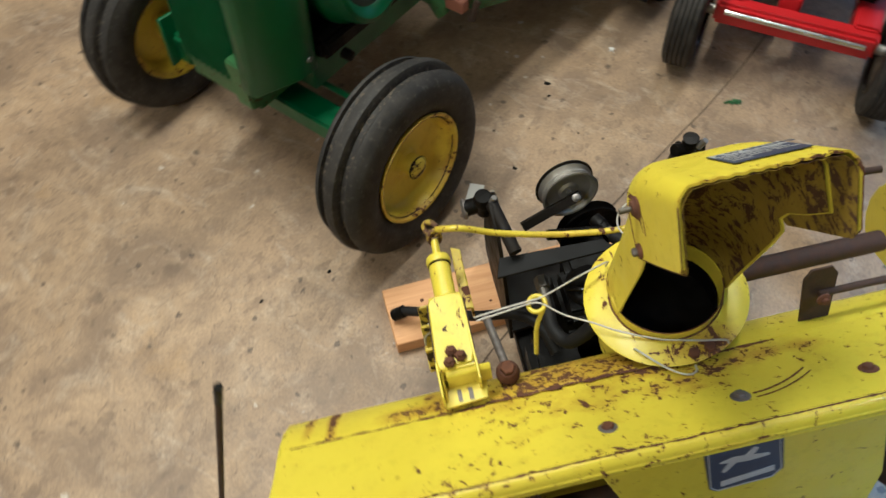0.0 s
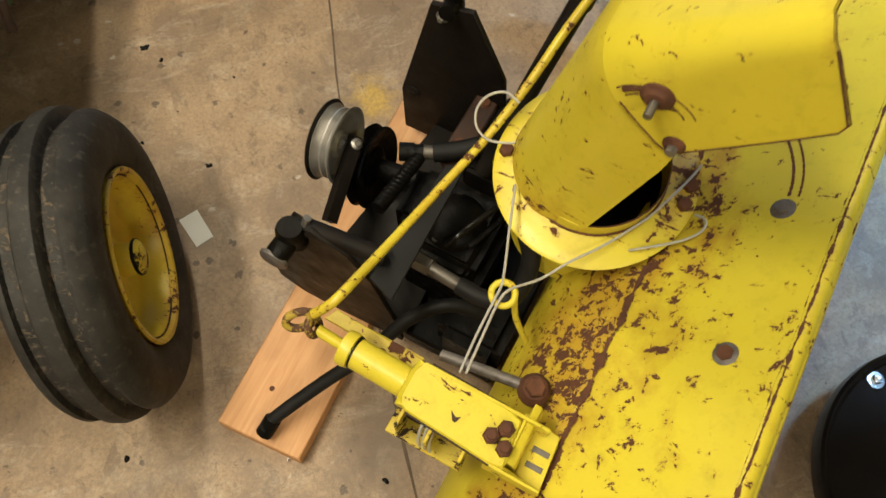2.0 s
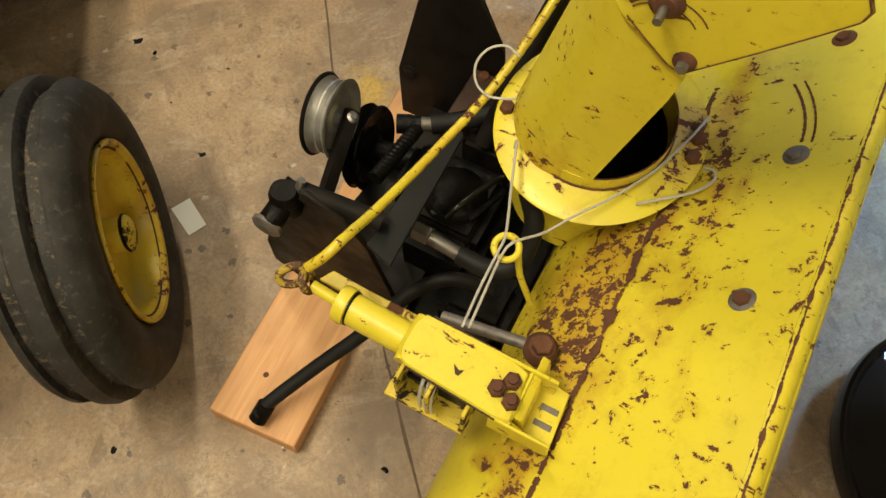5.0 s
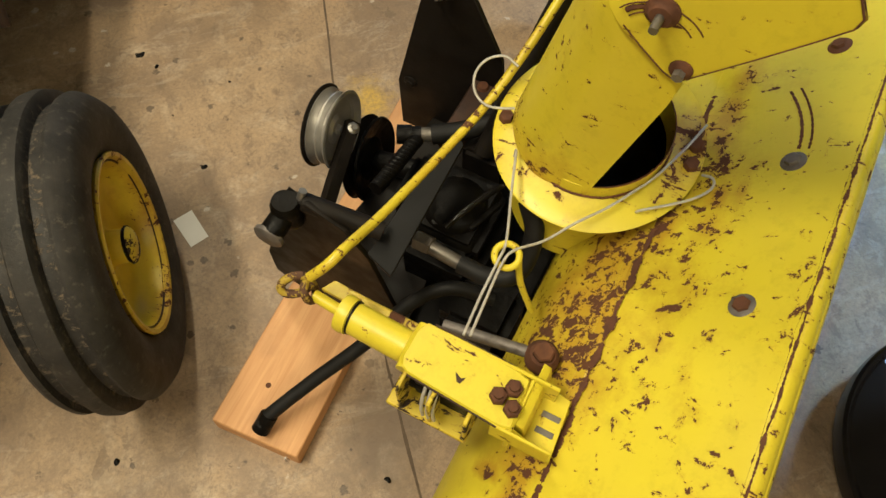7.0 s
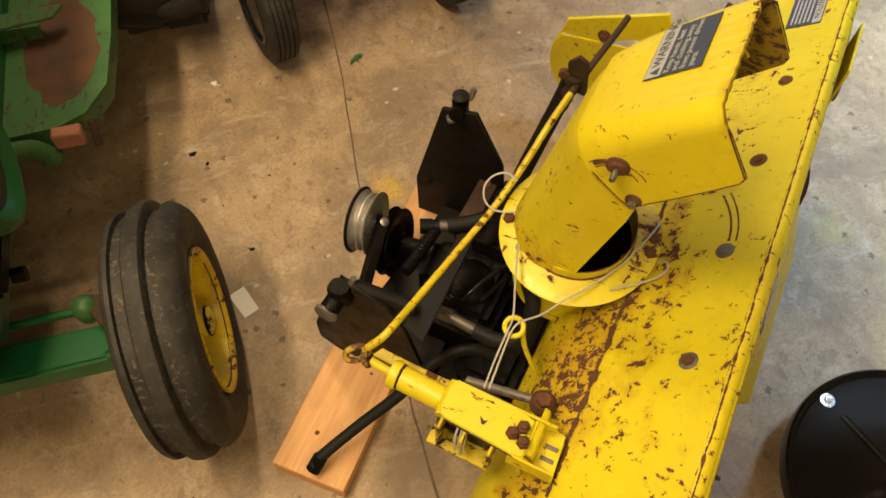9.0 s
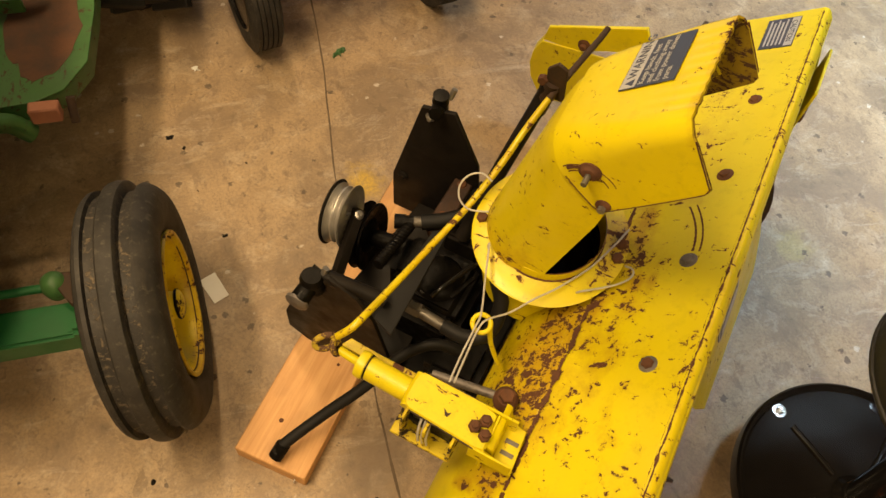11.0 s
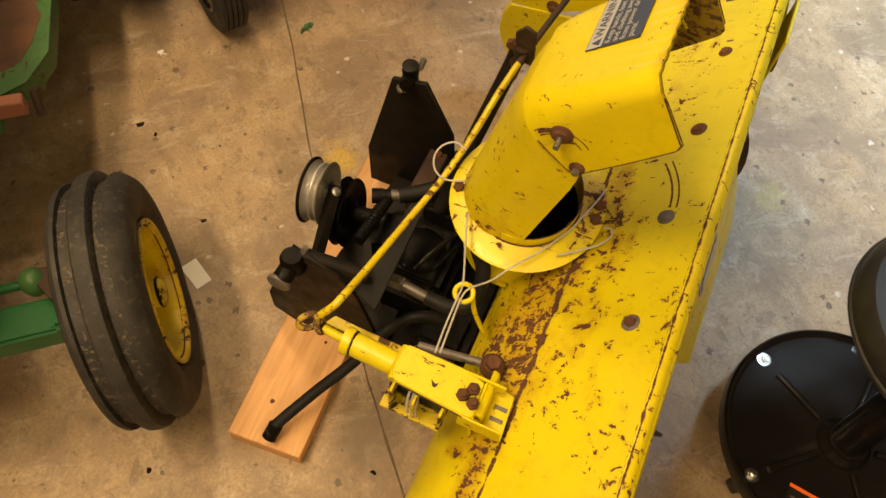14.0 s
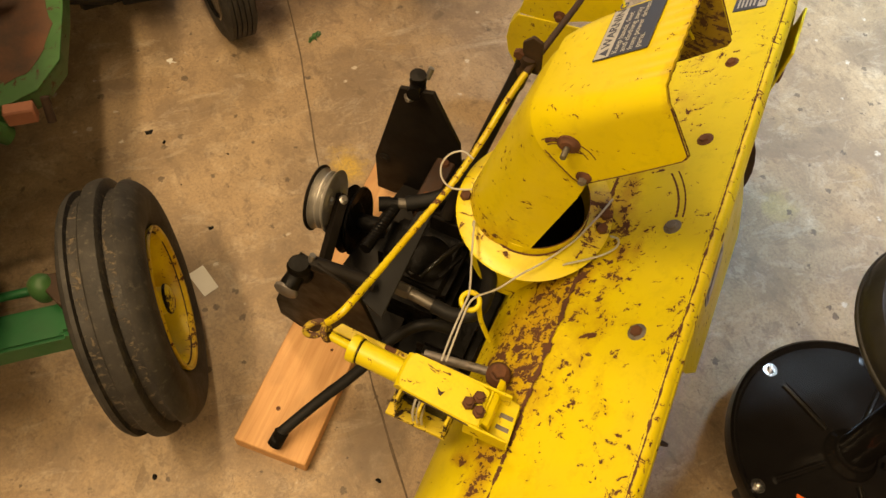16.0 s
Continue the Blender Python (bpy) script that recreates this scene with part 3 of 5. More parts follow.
    emblem = [(0.118, -0.045), (0.135, -0.038), (0.150, -0.040), (0.160, -0.027), (0.166, -0.030), (0.160, -0.042), (0.180, -0.045), (0.182, -0.049), (0.155, -0.052), (0.140, -0.050), (0.126, -0.066), (0.122, -0.064), (0.130, -0.048)]
    part("emblem", slab(emblem, -0.0056, -0.0046, "y", 0), SILVER, panel, "", UP @ along)
    part("lettering_bar", slab([(0.122, -0.084), (0.190, -0.074), (0.191, -0.084), (0.123, -0.094)], -0.0056, -0.0046, "y", 0), SILVER, panel, "", UP @ along)
    # bolts through the top sheet, each with a scraped arc or a bead of dirt
    for u, b, r, mats in ((0.0, 0.0, 0.0135, (BOLTGREY, RUST)), (0.172, 0.003, 0.0135, (BOLTGREY, BOLTGREY)), (0.336, 0.0, 0.0125, (RUST, RUST)), (0.50, 0.0, 0.0125, (RUST, RUST))):
        bolt("deck_bolt", top, DECK @ Matrix.Translation((u, b, 0.0)), r, 0.0085, mats, True, "weathered bolt head with a domed washer")
    for shift, thick in ((0.0, 0.0019), (-0.013, 0.0013)):
        rows = []
        for k in range(41):
            q = k / 40
            u, b = 0.188 + 0.082 * q - 0.3 * shift * q, 0.002 + shift * 0.75 + 0.030 * q ** 1.9
            n = 0.0012 * noise.noise(Vector((u * 7, b * 9, 2))) + 0.0034
            w = max(0.0002, thick * (0.75 + 0.9 * noise.noise(Vector((k * 0.83, shift * 90, 5)))))
            rows.append([(u, b - w, n), (u, b - 0.3 * w, n + 0.0004), (u, b + w * (1 + 0.4 * noise.noise(Vector((k * 1.3, 9, 1)))), n)])
        part("scraped_arc", sheet(rows, 0.0006), RUST, top, "curved rusty scrape", DECK)
    # dark caution plate on the top sheet
    plate = part("caution_plate", block(0.627, 0.705, -0.024, 0.030, 0.0030, 0.0044, 0.0002, 1), NAVY, top, "dark caution label with silver print", DECK)
    part("caution_strip", block(0.629, 0.703, -0.023, -0.010, 0.0045, 0.0048, 0), SILVER, plate, "", DECK)
    turn = DECK @ Matrix.Translation((0.695, -0.0115, 0.0050)) @ Matrix.Rotation(math.pi, 4, "Z")
    text_mesh("CAUTION", 0.0125, NAVY, plate, turn)
    for k in range(5):
        part("print_line", block(0.634, 0.700 - 0.006 * (k % 2), -0.005 + k * 0.0065, -0.002 + k * 0.0065, 0.0045, 0.0048, 0), SILVER, plate, "", DECK)


FLANGE = UP @ Matrix(((1, 0, 0, 0.150), (0, 1, 0, 0.193), (0.13, -0.06, 1, -0.050), (0, 0, 0, 1)))


def chute(top):
    # outlet stub, flange and collar
    part("outlet_stub", lathe([(0.086, -0.13), (0.086, -0.004), (0.082, -0.004), (0.082, -0.13)], steps=56, closed=True), YELLOW, top, "", FLANGE)
    # added black disc and liner paint the shade down the open stub
    part("opening_shade_disc", lathe([(0.001, -0.050), (0.070, -0.052), (0.081, -0.045), (0.081, -0.06), (0.001, -0.065)], steps=40), BLACKER, top, "black disc painting the shade in the opening below the chute", FLANGE)
    part("opening_shade_liner", lathe([(0.0752, -0.05), (0.0752, -0.014), (0.0735, -0.014), (0.0735, -0.05)], steps=48, closed=True), BLACKER, top, "", FLANGE)
    ring = part("chute_flange", lathe([(0.076, 0.002), (0.096, -0.002), (0.1125, -0.003), (0.1150, -0.0045), (0.1140, -0.0075), (0.1105, -0.0070), (0.095, -0.0055), (0.078, -0.003)], steps=72, closed=True), YELLOW, top, "round yellow flange with cable holes", FLANGE)
    wear_marks(ring, lambda co: 0.10 + 0.6 * max(0.0, 1.0 - (co - FLANGE @ Vector((0.030, -0.100, 0))).length / 0.07))
    for a in (137, 229, 300, 20):
        c = (0.1005 * math.cos(radians(a)), 0.1005 * math.sin(radians(a)), -0.0032)
        part("cable_hole", lathe([(0.0004, 0.0), (0.0034, 0.0), (0.0034, 0.0007), (0.0004, 0.0008)], "z", c, 14), BLACKER, ring, "", FLANGE)
    for a, mat in ((285, RUST), (272, RUST), (102, RUST)):
        c = Matrix.Translation((0.103 * math.cos(radians(a)), 0.103 * math.sin(radians(a)), -0.004))
        part("flange_nut", hexagon(0.0085, 0.0, 0.009), mat, ring, "", FLANGE @ c)
    part("collar", lathe([(0.0775, -0.02), (0.0775, 0.020), (0.0755, 0.020), (0.0755, -0.02)], steps=56, closed=True), YELLOW, top, "", FLANGE)
    part("collar_rust", tube([(0.0785 * math.cos(radians(a)), 0.0785 * math.sin(radians(a)), 0.0028 + 0.0006 * math.sin(a)) for a in range(150, 391, 8)], 0.0014, 1, 6, False), RUST, top, "", FLANGE)
    part("collar_lip", tube([(0.0765 * math.cos(radians(a)), 0.0765 * math.sin(radians(a)), 0.0205) for a in range(190, 351, 8)], 0.0009, 1, 6, False), RUST, top, "", FLANGE)
    # chute: flat cheeks and a round back that leans forward, then bends over under the hood; cut away at the front
    spine = [(0.2895, -0.050, 0.0795, 0.1115), (0.2786 - 0.22 * 0.03, 0.03, 0.0795, 0.1115), (0.2786 - 0.22 * 0.10, 0.10, 0.076, 0.1115), (0.2786 - 0.22 * 0.15, 0.15, 0.070, 0.1115),
             (0.2786 - 0.22 * 0.185, 0.185, 0.062, 0.109), (0.2310, 0.205, 0.054, 0.105), (0.2190, 0.225, 0.046, 0.095), (0.1955, 0.2495, 0.036, 0.085), (0.1665, 0.2775, 0.030, 0.08), (0.1325, 0.3105, 0.026, 0.07)]
    rows = []
    for k, (y, z, rc, deep) in enumerate(spine):
        ya, za = spine[max(k - 1, 0)][:2]
        yb, zb = spine[min(k + 1, len(spine) - 1)][:2]
        size = math.hypot(yb - ya, zb - za)
        ny, nz = -(zb - za) / size, (yb - ya) / size
        wide = min(1.0, max(0.0, z / 0.2))
        half, middle = 0.0795 + 0.0065 * wide, 0.153 + 0.0065 * wide
        line = [(-half, deep), (-half, rc + (deep - rc) * 0.5)]
        line += [(-half + rc - rc * math.cos(math.pi / 2 * j / 12), rc - rc * math.sin(math.pi / 2 * j / 12)) for j in range(13)]
        line += [(half - rc + rc * math.sin(math.pi / 2 * j / 12), rc - rc * math.cos(math.pi / 2 * j / 12)) for j in range(13)]
        line += [(half, rc + (deep - rc) * 0.5), (half, deep)]
        rows.append([(middle + x, y + ny * d, z + nz * d) for x, d in line])
    lower = part("chute_body", sheet(rows, 0.0028), YELLOW, top, "curved yellow discharge chute cut open at the front", UP, 50)
    # thin inner sheet, a darker yellow than the outside, with rust
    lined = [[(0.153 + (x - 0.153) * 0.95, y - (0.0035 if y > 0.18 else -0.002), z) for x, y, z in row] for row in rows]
    part("chute_lining", sheet(lined, 0.0006), DARKYELLOW, top, "darker yellow, rust-stained inside of the chute", UP)
    wear_marks(lower, lambda co: 0.5 if co.z < 0.425 else -0.06)
    # deflector hood
    x0, x1 = 0.0695, 0.2500
    # each station: the back line (y, z), the corner radius and where the cheek ends below it (y, z)
    stations = [(0.2240, 0.2245, 0.046, 0.150, 0.169), (0.2185, 0.2310, 0.043, 0.1415, 0.1655), (0.2070, 0.2440, 0.038, 0.1330, 0.1685), (0.1935, 0.2570, 0.033, 0.1235, 0.1795), (0.168, 0.281, 0.027, 0.098, 0.209),
                (0.150, 0.2985, 0.024, 0.0825, 0.2275), (0.134, 0.314, 0.022, 0.066, 0.2475), (0.109, 0.3375, 0.021, 0.0505, 0.2670), (0.099, 0.347, 0.021, 0.0490, 0.2770)]
    rows = []
    for k, (y, z, rc, yend, zend) in enumerate(stations):
        ya, za = stations[max(k - 1, 0)][:2]
        yb, zb = stations[min(k + 1, len(stations) - 1)][:2]
        size = math.hypot(yb - ya, zb - za)
        ny, nz = -(zb - za) / size, (yb - ya) / size
        wave = 0.0006 if k == len(stations) - 1 else 0.0004 if k == len(stations) - 2 else 0.0
        side = [(yend + (y + ny * rc - yend) * j / 6, zend + (z + nz * rc - zend) * j / 6) for j in range(6)]
        line = []
        for j in range(9):
            a = math.pi / 2 * j / 8
            line.append((x0 + rc - rc * math.cos(a), rc - rc * math.sin(a)))
        line += [(x0 + rc + (x1 - x0 - 2 * rc) * j / 48, 0.0) for j in range(1, 48)]
        for j in range(9):
            a = math.pi / 2 * (1 - j / 8)
            line.append((x1 - rc + rc * math.cos(a), rc - rc * math.sin(a)))
        ridge = [(x, y + ny * d + wave * math.sin(400 * x), z + nz * d + wave * math.sin(400 * x + 0.8) + 0.4 * wave * math.sin(1130 * x)) for x, d in line]
        rows.append([(x0, q, h) for q, h in side] + ridge + [(x1, q, h) for q, h in reversed(side)])
    # inner sheet of the hood in the same darker yellow
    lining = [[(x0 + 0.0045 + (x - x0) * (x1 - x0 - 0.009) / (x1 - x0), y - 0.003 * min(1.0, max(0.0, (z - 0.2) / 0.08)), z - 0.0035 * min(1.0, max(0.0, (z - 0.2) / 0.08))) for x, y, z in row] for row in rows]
    part("hood_lining", sheet(lining, 0.0006), DARKYELLOW, top, "darker yellow, rust-stained inside of the hood", UP)
    hood = part("deflector", sheet(rows, 0.0028), YELLOW, top, "yellow deflector hood with a rusty front edge", UP, 40)
    # thin rusted edge round the cheeks
    for x, way in ((x0, -1), (x1, 1)):
        edge = [(x + way * 0.0006, q, h) for q, h in [(s[3], s[4]) for s in reversed(stations)] + [(0.172, 0.1855), (0.190, 0.2005)]]
        part("cheek_edge", tube(edge, 0.0006, 1, 6, False), RUST, hood, "", UP)
        part("front_edge", tube([(x + way * 0.0004, 0.0490 + 0.0355 * q, 0.2770 + 0.0560 * q) for q in (0.0, 0.25, 0.5, 0.75, 1.0)], 0.0008, 1, 6, False), RUST, hood, "", UP)
    wear_marks(hood, lambda co: 0.4 if co.y < 0.101 and co.z > 0.79 else -0.05)
    # pivot bolt, slot and wing bolt on both cheeks
    for x, way in ((x0, -1), (x1, 1)):
        turn = UP @ Matrix.Translation((x, 0.138, 0.178)) @ Matrix.Rotation(radians(90 * way), 4, "Y")
        bolt("pivot_bolt", hood, turn, 0.0085, 0.010, (RUST, BOLTGREY), True, "pivot bolt")
        turn = UP @ Matrix.Translation((x, 0.166, 0.226)) @ Matrix.Rotation(radians(90 * way), 4, "Y")
        knob = part("clamp_bolt", lathe([(0.004, 0.0), (0.0135, 0.0), (0.0135, 0.0022), (0.0105, 0.0035), (0.0085, 0.0065), (0.004, 0.007)], steps=24), RUST, hood, "rusty clamp bolt in its slot", turn)
        part("stud", tube([(0.0, 0.0, 0.004), (0.0, 0.0, 0.021)], 0.0036, 1, 12, False), FERRULE, knob, "", turn)
        band = [(x - way * 0.0014, 0.164 + 0.032 * math.cos(radians(a)), 0.200 + 0.027 * math.sin(radians(a))) for a in range(32, 150, 8)]
        part("slot_rust", tube(band[:10], 0.0024, 1, 8), RUST, hood, "", UP)
        for bow in (0.0275, 0.0365):
            slot = [(x + way * 0.0002, 0.164 + bow * math.cos(radians(a)), 0.200 + (bow - 0.005) * math.sin(radians(a))) for a in range(28, 153, 8)]
            part("slot", tube(slot, 0.0006, 1, 6), RUST, hood, "", UP)
    # warning label across the sloping top
    face = UP @ Matrix.Translation((0.145, 0.1275, 0.3205)) @ Matrix.Rotation(radians(-44.2), 4, "X") @ Matrix.Translation((0, 0, 0.0016))
    label = part("warning_label", block(0.0, 0.081, 0.0, 0.067, -0.0006, 0.0004, 0.0001, 1), NAVY, hood, "dark blue warning label with silver header", face)
    part("label_header", block(0.001, 0.080, 0.047, 0.066, 0.0005, 0.0007, 0), SILVER, label, "", face)
    text_mesh("WARNING", 0.0155, NAVY, label, face @ Matrix.Translation((0.0165, 0.0512, 0.001)))
    text_mesh("Keep hands, feet\nand clothing away\nfrom power driven\nparts.", 0.0098, SILVER, label, face @ Matrix.Translation((0.003, 0.0375, 0.0008)), spacing=0.95)
    part("warning_triangle", slab([(0.003, 0.0505), (0.0145, 0.0505), (0.0088, 0.0615)], 0.0008, 0.0010, "z", 0), NAVY, label, "", face)


def crank(top):
    # long control rod with an eye at its low end
    rod = [(-0.150, 0.372, -0.022), (-0.136, 0.358, -0.006), (-0.112, 0.352, -0.006), (-0.067, 0.352, -0.035), (-0.006, 0.347, -0.057), (0.058, 0.338, -0.067), (0.133, 0.321, -0.058), (0.20, 0.303, -0.020), (0.255, 0.292, 0.012), (0.305, 0.281, 0.036)]
    bar = part("control_rod", tube(rod, 0.0052, 6, 12), YELLOW, top, "bent yellow control rod with chipped paint", UP)
    wear_marks(bar, lambda co: 0.27)
    part("rod_end", tube([(0.304, 0.281, 0.036), (0.377, 0.267, 0.050), (0.440, 0.257, 0.052), (0.468, 0.254, 0.052)], 0.0052, 6, 12), DARKRUST, bar, "rusty unpainted end of the rod", UP)
    part("rod_eye", tube(ring_points((-0.160, 0.384, -0.033), 0.0125, (0.7, -0.3, 0.5), (-0.3, 0.75, 0.2), 18), 0.0045, 1, 10, False), ROD_END, bar, "eye with flaking paint", UP)
    part("link_eye", tube(ring_points((-0.158, 0.370, -0.038), 0.0115, (0.7, 0.2, -0.5), (0.1, 0.3, 0.75), 18), 0.0042, 1, 10, False), ROD_END, bar, "", UP)
    # worm gear bracket: tube, channel, drum and foot
    gear = part("gear_bracket", joined(
        slab([(-0.139, 0.246), (-0.143, 0.2535), (-0.150, 0.256), (-0.178, 0.256), (-0.186, 0.252), (-0.1895, 0.245), (-0.195, 0.152), (-0.192, 0.139), (-0.144, 0.142), (-0.140, 0.158)], -0.026, -0.021, "z", 0.002),
        block(-0.1965, -0.193, 0.100, 0.158, -0.060, -0.0225, 0.001, 1),
        block(-0.142, -0.138, 0.115, 0.25, -0.060, -0.0215, 0.001, 1),
        slab([(-0.186, 0.252), (-0.140, 0.252), (-0.140, 0.2485), (-0.186, 0.2485)], -0.075, -0.0215, "z", 0.0005)), YELLOW, top, "chipped yellow worm gear bracket", UP)
    wear_marks(gear, lambda co: 0.0)
    sleeve = part("crank_tube", tube([(-0.160, 0.330, -0.045), (-0.162, 0.250, -0.047)], 0.0165, 1, 22, False), YELLOW, gear, "", UP)
    part("tube_collar", lathe([(0.012, -0.006), (0.0185, -0.006), (0.0195, 0.0), (0.0185, 0.006), (0.012, 0.006)], "y", (-0.160, 0.328, -0.045), 24), YELLOW, sleeve, "", UP)
    part("tube_gap", lathe([(0.010, 0.0), (0.0175, 0.0), (0.0175, 0.002), (0.010, 0.002)], "y", (-0.160, 0.319, -0.045), 24), BLACKER, sleeve, "", UP)
    part("crank_stub", tube([(-0.160, 0.336, -0.045), (-0.159, 0.365, -0.040)], 0.0062, 1, 12, False), YELLOW, sleeve, "", UP)
    part("worm", lathe([(0.004, 0.0)] + [(0.0115 if k % 2 else 0.0085, 0.003 * k + 0.001) for k in range(16)] + [(0.004, 0.049)], "y", (-0.168, 0.19, -0.055), 20), DARKRUST, gear, "greasy worm gear", UP)
    for y in (0.178, 0.215, 0.247):
        part("gear_plate", block(-0.206, -0.146, y - 0.002, y + 0.002, -0.095, -0.028, 0.001, 1), DIRTYYELLOW, gear, "", UP)
    part("gear_base", block(-0.208, -0.150, 0.175, 0.262, -0.100, -0.094, 0.001, 1), DIRTYYELLOW, gear, "", UP)
    # black fill stands in for the shade in the bracket's greasy cavity
    part("cavity_fill", block(-0.186, -0.146, 0.182, 0.243, -0.092, -0.030, 0.004, 1), BLACKER, gear, "black block filling the shaded, greasy inside", UP)
    part("spacer", lathe([(0.004, 0), (0.013, 0), (0.013, 0.026), (0.004, 0.026)], "y", (-0.176, 0.219, -0.066), 20), BLACKER, gear, "", UP)
    foot = part("bracket_foot", joined(
        slab([(-0.196, 0.142), (-0.128, 0.142), (-0.134, 0.101), (-0.1945, 0.097)], -0.063, -0.058, "z", 0.001),
        slab([(0.138, -0.060), (0.126, -0.060), (0.130, -0.030), (0.138, -0.026)], -0.185, -0.122, "x", 0.0008), slab([(0.142, -0.062), (0.100, -0.062), (0.142, -0.024)], -0.192, -0.189, "x", 0.0006),
        block(-0.196, -0.140, 0.138, 0.142, -0.085, -0.024, 0.001, 1)), YELLOW, gear, "", UP)
    for dx, dy in ((0.0, 0.0), (0.017, 0.008), (0.005, 0.020)):
        part("clamp_nut", joined(hexagon(0.0085, 0.0, 0.0085), lathe([(0.001, 0.0), (0.0045, 0.0), (0.0045, 0.013), (0.001, 0.0135)], steps=12)), RUST, gear, "rusted clamp nut", UP @ Matrix.Translation((-0.176 + dx, 0.146 + dy * 0.8, -0.0215)) @ Matrix.Rotation(dx * 30 + dy * 40, 4, "Z"))
    for x in (-0.172, -0.156):
        part("foot_slot", block(x - 0.003, x + 0.003, 0.103, 0.121, -0.0582, -0.0574, 0.0004, 1), BOLTGREY, gear, "", UP)
    for d in (0.0, 0.006, 0.012):
        part("wound_cable", tube([(-0.172 - d * 0.4, 0.222 - d, -0.046), (-0.186, 0.226 - d, -0.041), (-0.202, 0.224 - d, -0.054), (-0.206, 0.221 - d, -0.075)], 0.0018, 4, 7), CABLE, gear, "thin grey wire cable", UP)
    part("rolled_edge", tube([(-0.186, 0.2480, -0.032), (-0.163, 0.2500, -0.032), (-0.140, 0.2485, -0.032)], 0.0105, 4, 12), YELLOW, gear, "", UP)
    chip = [(-0.176, 0.201), (-0.168, 0.206), (-0.1715, 0.199), (-0.169, 0.195), (-0.1765, 0.1975)]
    part("paint_chip", slab(chip, -0.0212, -0.0205, "z", 0), DARKRUST, gear, "", UP)
    for a, b in (((-0.1905, 0.244, -0.0232), (-0.1955, 0.152, -0.0232)), ((-0.1365, 0.243, -0.0232), (-0.1385, 0.160, -0.0232))):
        part("worn_edge", tube([a, b], 0.0011, 1, 6, False), DARKRUST, gear, "", UP)
    # support shaft ending in a rusted knuckle on the drum
    part("support_shaft", tube([(-0.107, 0.250, -0.108), (-0.097, 0.150, -0.090)], 0.0065, 1, 14, False), BOLTGREY, top, "dark support shaft", UP)
    part("knuckle", joined(lathe([(0.002, -0.016), (0.014, -0.014), (0.0175, -0.004), (0.0175, 0.006), (0.013, 0.014), (0.002, 0.016)], "z", (-0.097, 0.144, -0.092), 20), hexagon(0.011, 0.012, 0.022, "z", (-0.097, 0.144, -0.092))), RUST, top, "rusted knuckle", UP)
    # wire guide post
    guide = part("cable_guide", tube([(-0.046, 0.176, -0.118), (-0.040, 0.196, -0.075), (-0.030, 0.205, -0.05)] + [Vector(p) for p in ring_points((-0.034, 0.217, -0.041), 0.0125, (0.5, -0.85, 0.0), (0.85, 0.5, 0.2), 12)], 0.0036, 3, 10), YELLOW, top, "bent yellow wire guide", UP)
    # cables
    ropes = (
        [(-0.128, 0.218, -0.042), (-0.086, 0.221, -0.040), (-0.046, 0.222, -0.037), (-0.022, 0.224, -0.036), (0.033, 0.244, -0.040), (0.084, 0.262, -0.046), (0.086, 0.264, -0.060)],
        [(-0.126, 0.212, -0.042), (-0.086, 0.215, -0.040), (-0.045, 0.217, -0.036), (-0.027, 0.212, -0.036), (0.000, 0.191, -0.044), (0.035, 0.171, -0.047), (0.065, 0.150, -0.047), (0.093, 0.133, -0.044), (0.118, 0.119, -0.040), (0.139, 0.111, -0.037), (0.167, 0.101, -0.032), (0.196, 0.093, -0.029), (0.204, 0.093, -0.045)],
        [(0.083, 0.122, -0.064), (0.081, 0.117, -0.049), (0.099, 0.093, -0.046), (0.114, 0.075, -0.043), (0.128, 0.064, -0.041), (0.139, 0.061, -0.041), (0.147, 0.065, -0.042), (0.150, 0.075, -0.048)],
        [(0.164, 0.300, -0.014), (0.166, 0.318, -0.009), (0.155, 0.334, -0.012), (0.140, 0.340, -0.022), (0.126, 0.333, -0.034), (0.121, 0.316, -0.042), (0.127, 0.297, -0.043), (0.133, 0.287, -0.044)],
    )
    for line in ropes:
        part("cable", tube(line, 0.0015, 6, 7), CABLE, top, "thin grey wire cable", UP)
    # bracket at the far side of the hood that carries the rod
    part("rod_bracket", joined(slab([(0.262, 0.02), (0.292, 0.02), (0.298, 0.075), (0.284, 0.092), (0.268, 0.085)], 0.322, 0.328, "x"), tube([(0.325, 0.296, -0.02), (0.325, 0.285, 0.05)], 0.012, 1, 14, False)), DARKRUST, top, "dark rusty rod bracket", UP)
    part("bracket_post", tube([(0.17, 0.335, -0.22), (0.25, 0.315, -0.10), (0.322, 0.296, -0.0), (0.328, 0.290, 0.04)], 0.0135, 4, 12), BLACK, top, "dark post behind the hood", UP)
    for dy, dz in ((0.0, 0.03), (0.016, 0.055)):
        part("bracket_nut", hexagon(0.009, 0.0, 0.010, "x", (0.318, 0.284 + dy, dz - 0.005)), RUST, top, "", UP)
    part("cross_shaft", tube([(0.225, 0.25, -0.152), (0.40, 0.25, -0.152), (0.545, 0.25, -0.152)], 0.0175, 2, 18), BROWNED, top, "dark rusty cross shaft behind the hood", UP)
    # end cover with a folded rim at the far end of the housing
    lobe = [(0.403, -0.235), (0.417, -0.267), (0.420, -0.307), (0.411, -0.344), (0.392, -0.374), (0.360, -0.391), (0.326, -0.383), (0.20, -0.36), (0.18, -0.20), (0.279, -0.215)]
    cover = part("end_cover", joined(slab(lobe, 0.676, 0.680, "x"), sheet([[(0.678, y, z), (0.700, y + 0.002, z)] for y, z in lobe[:6]], 0.003)), YELLOW, top, "rounded yellow end cover", UP)
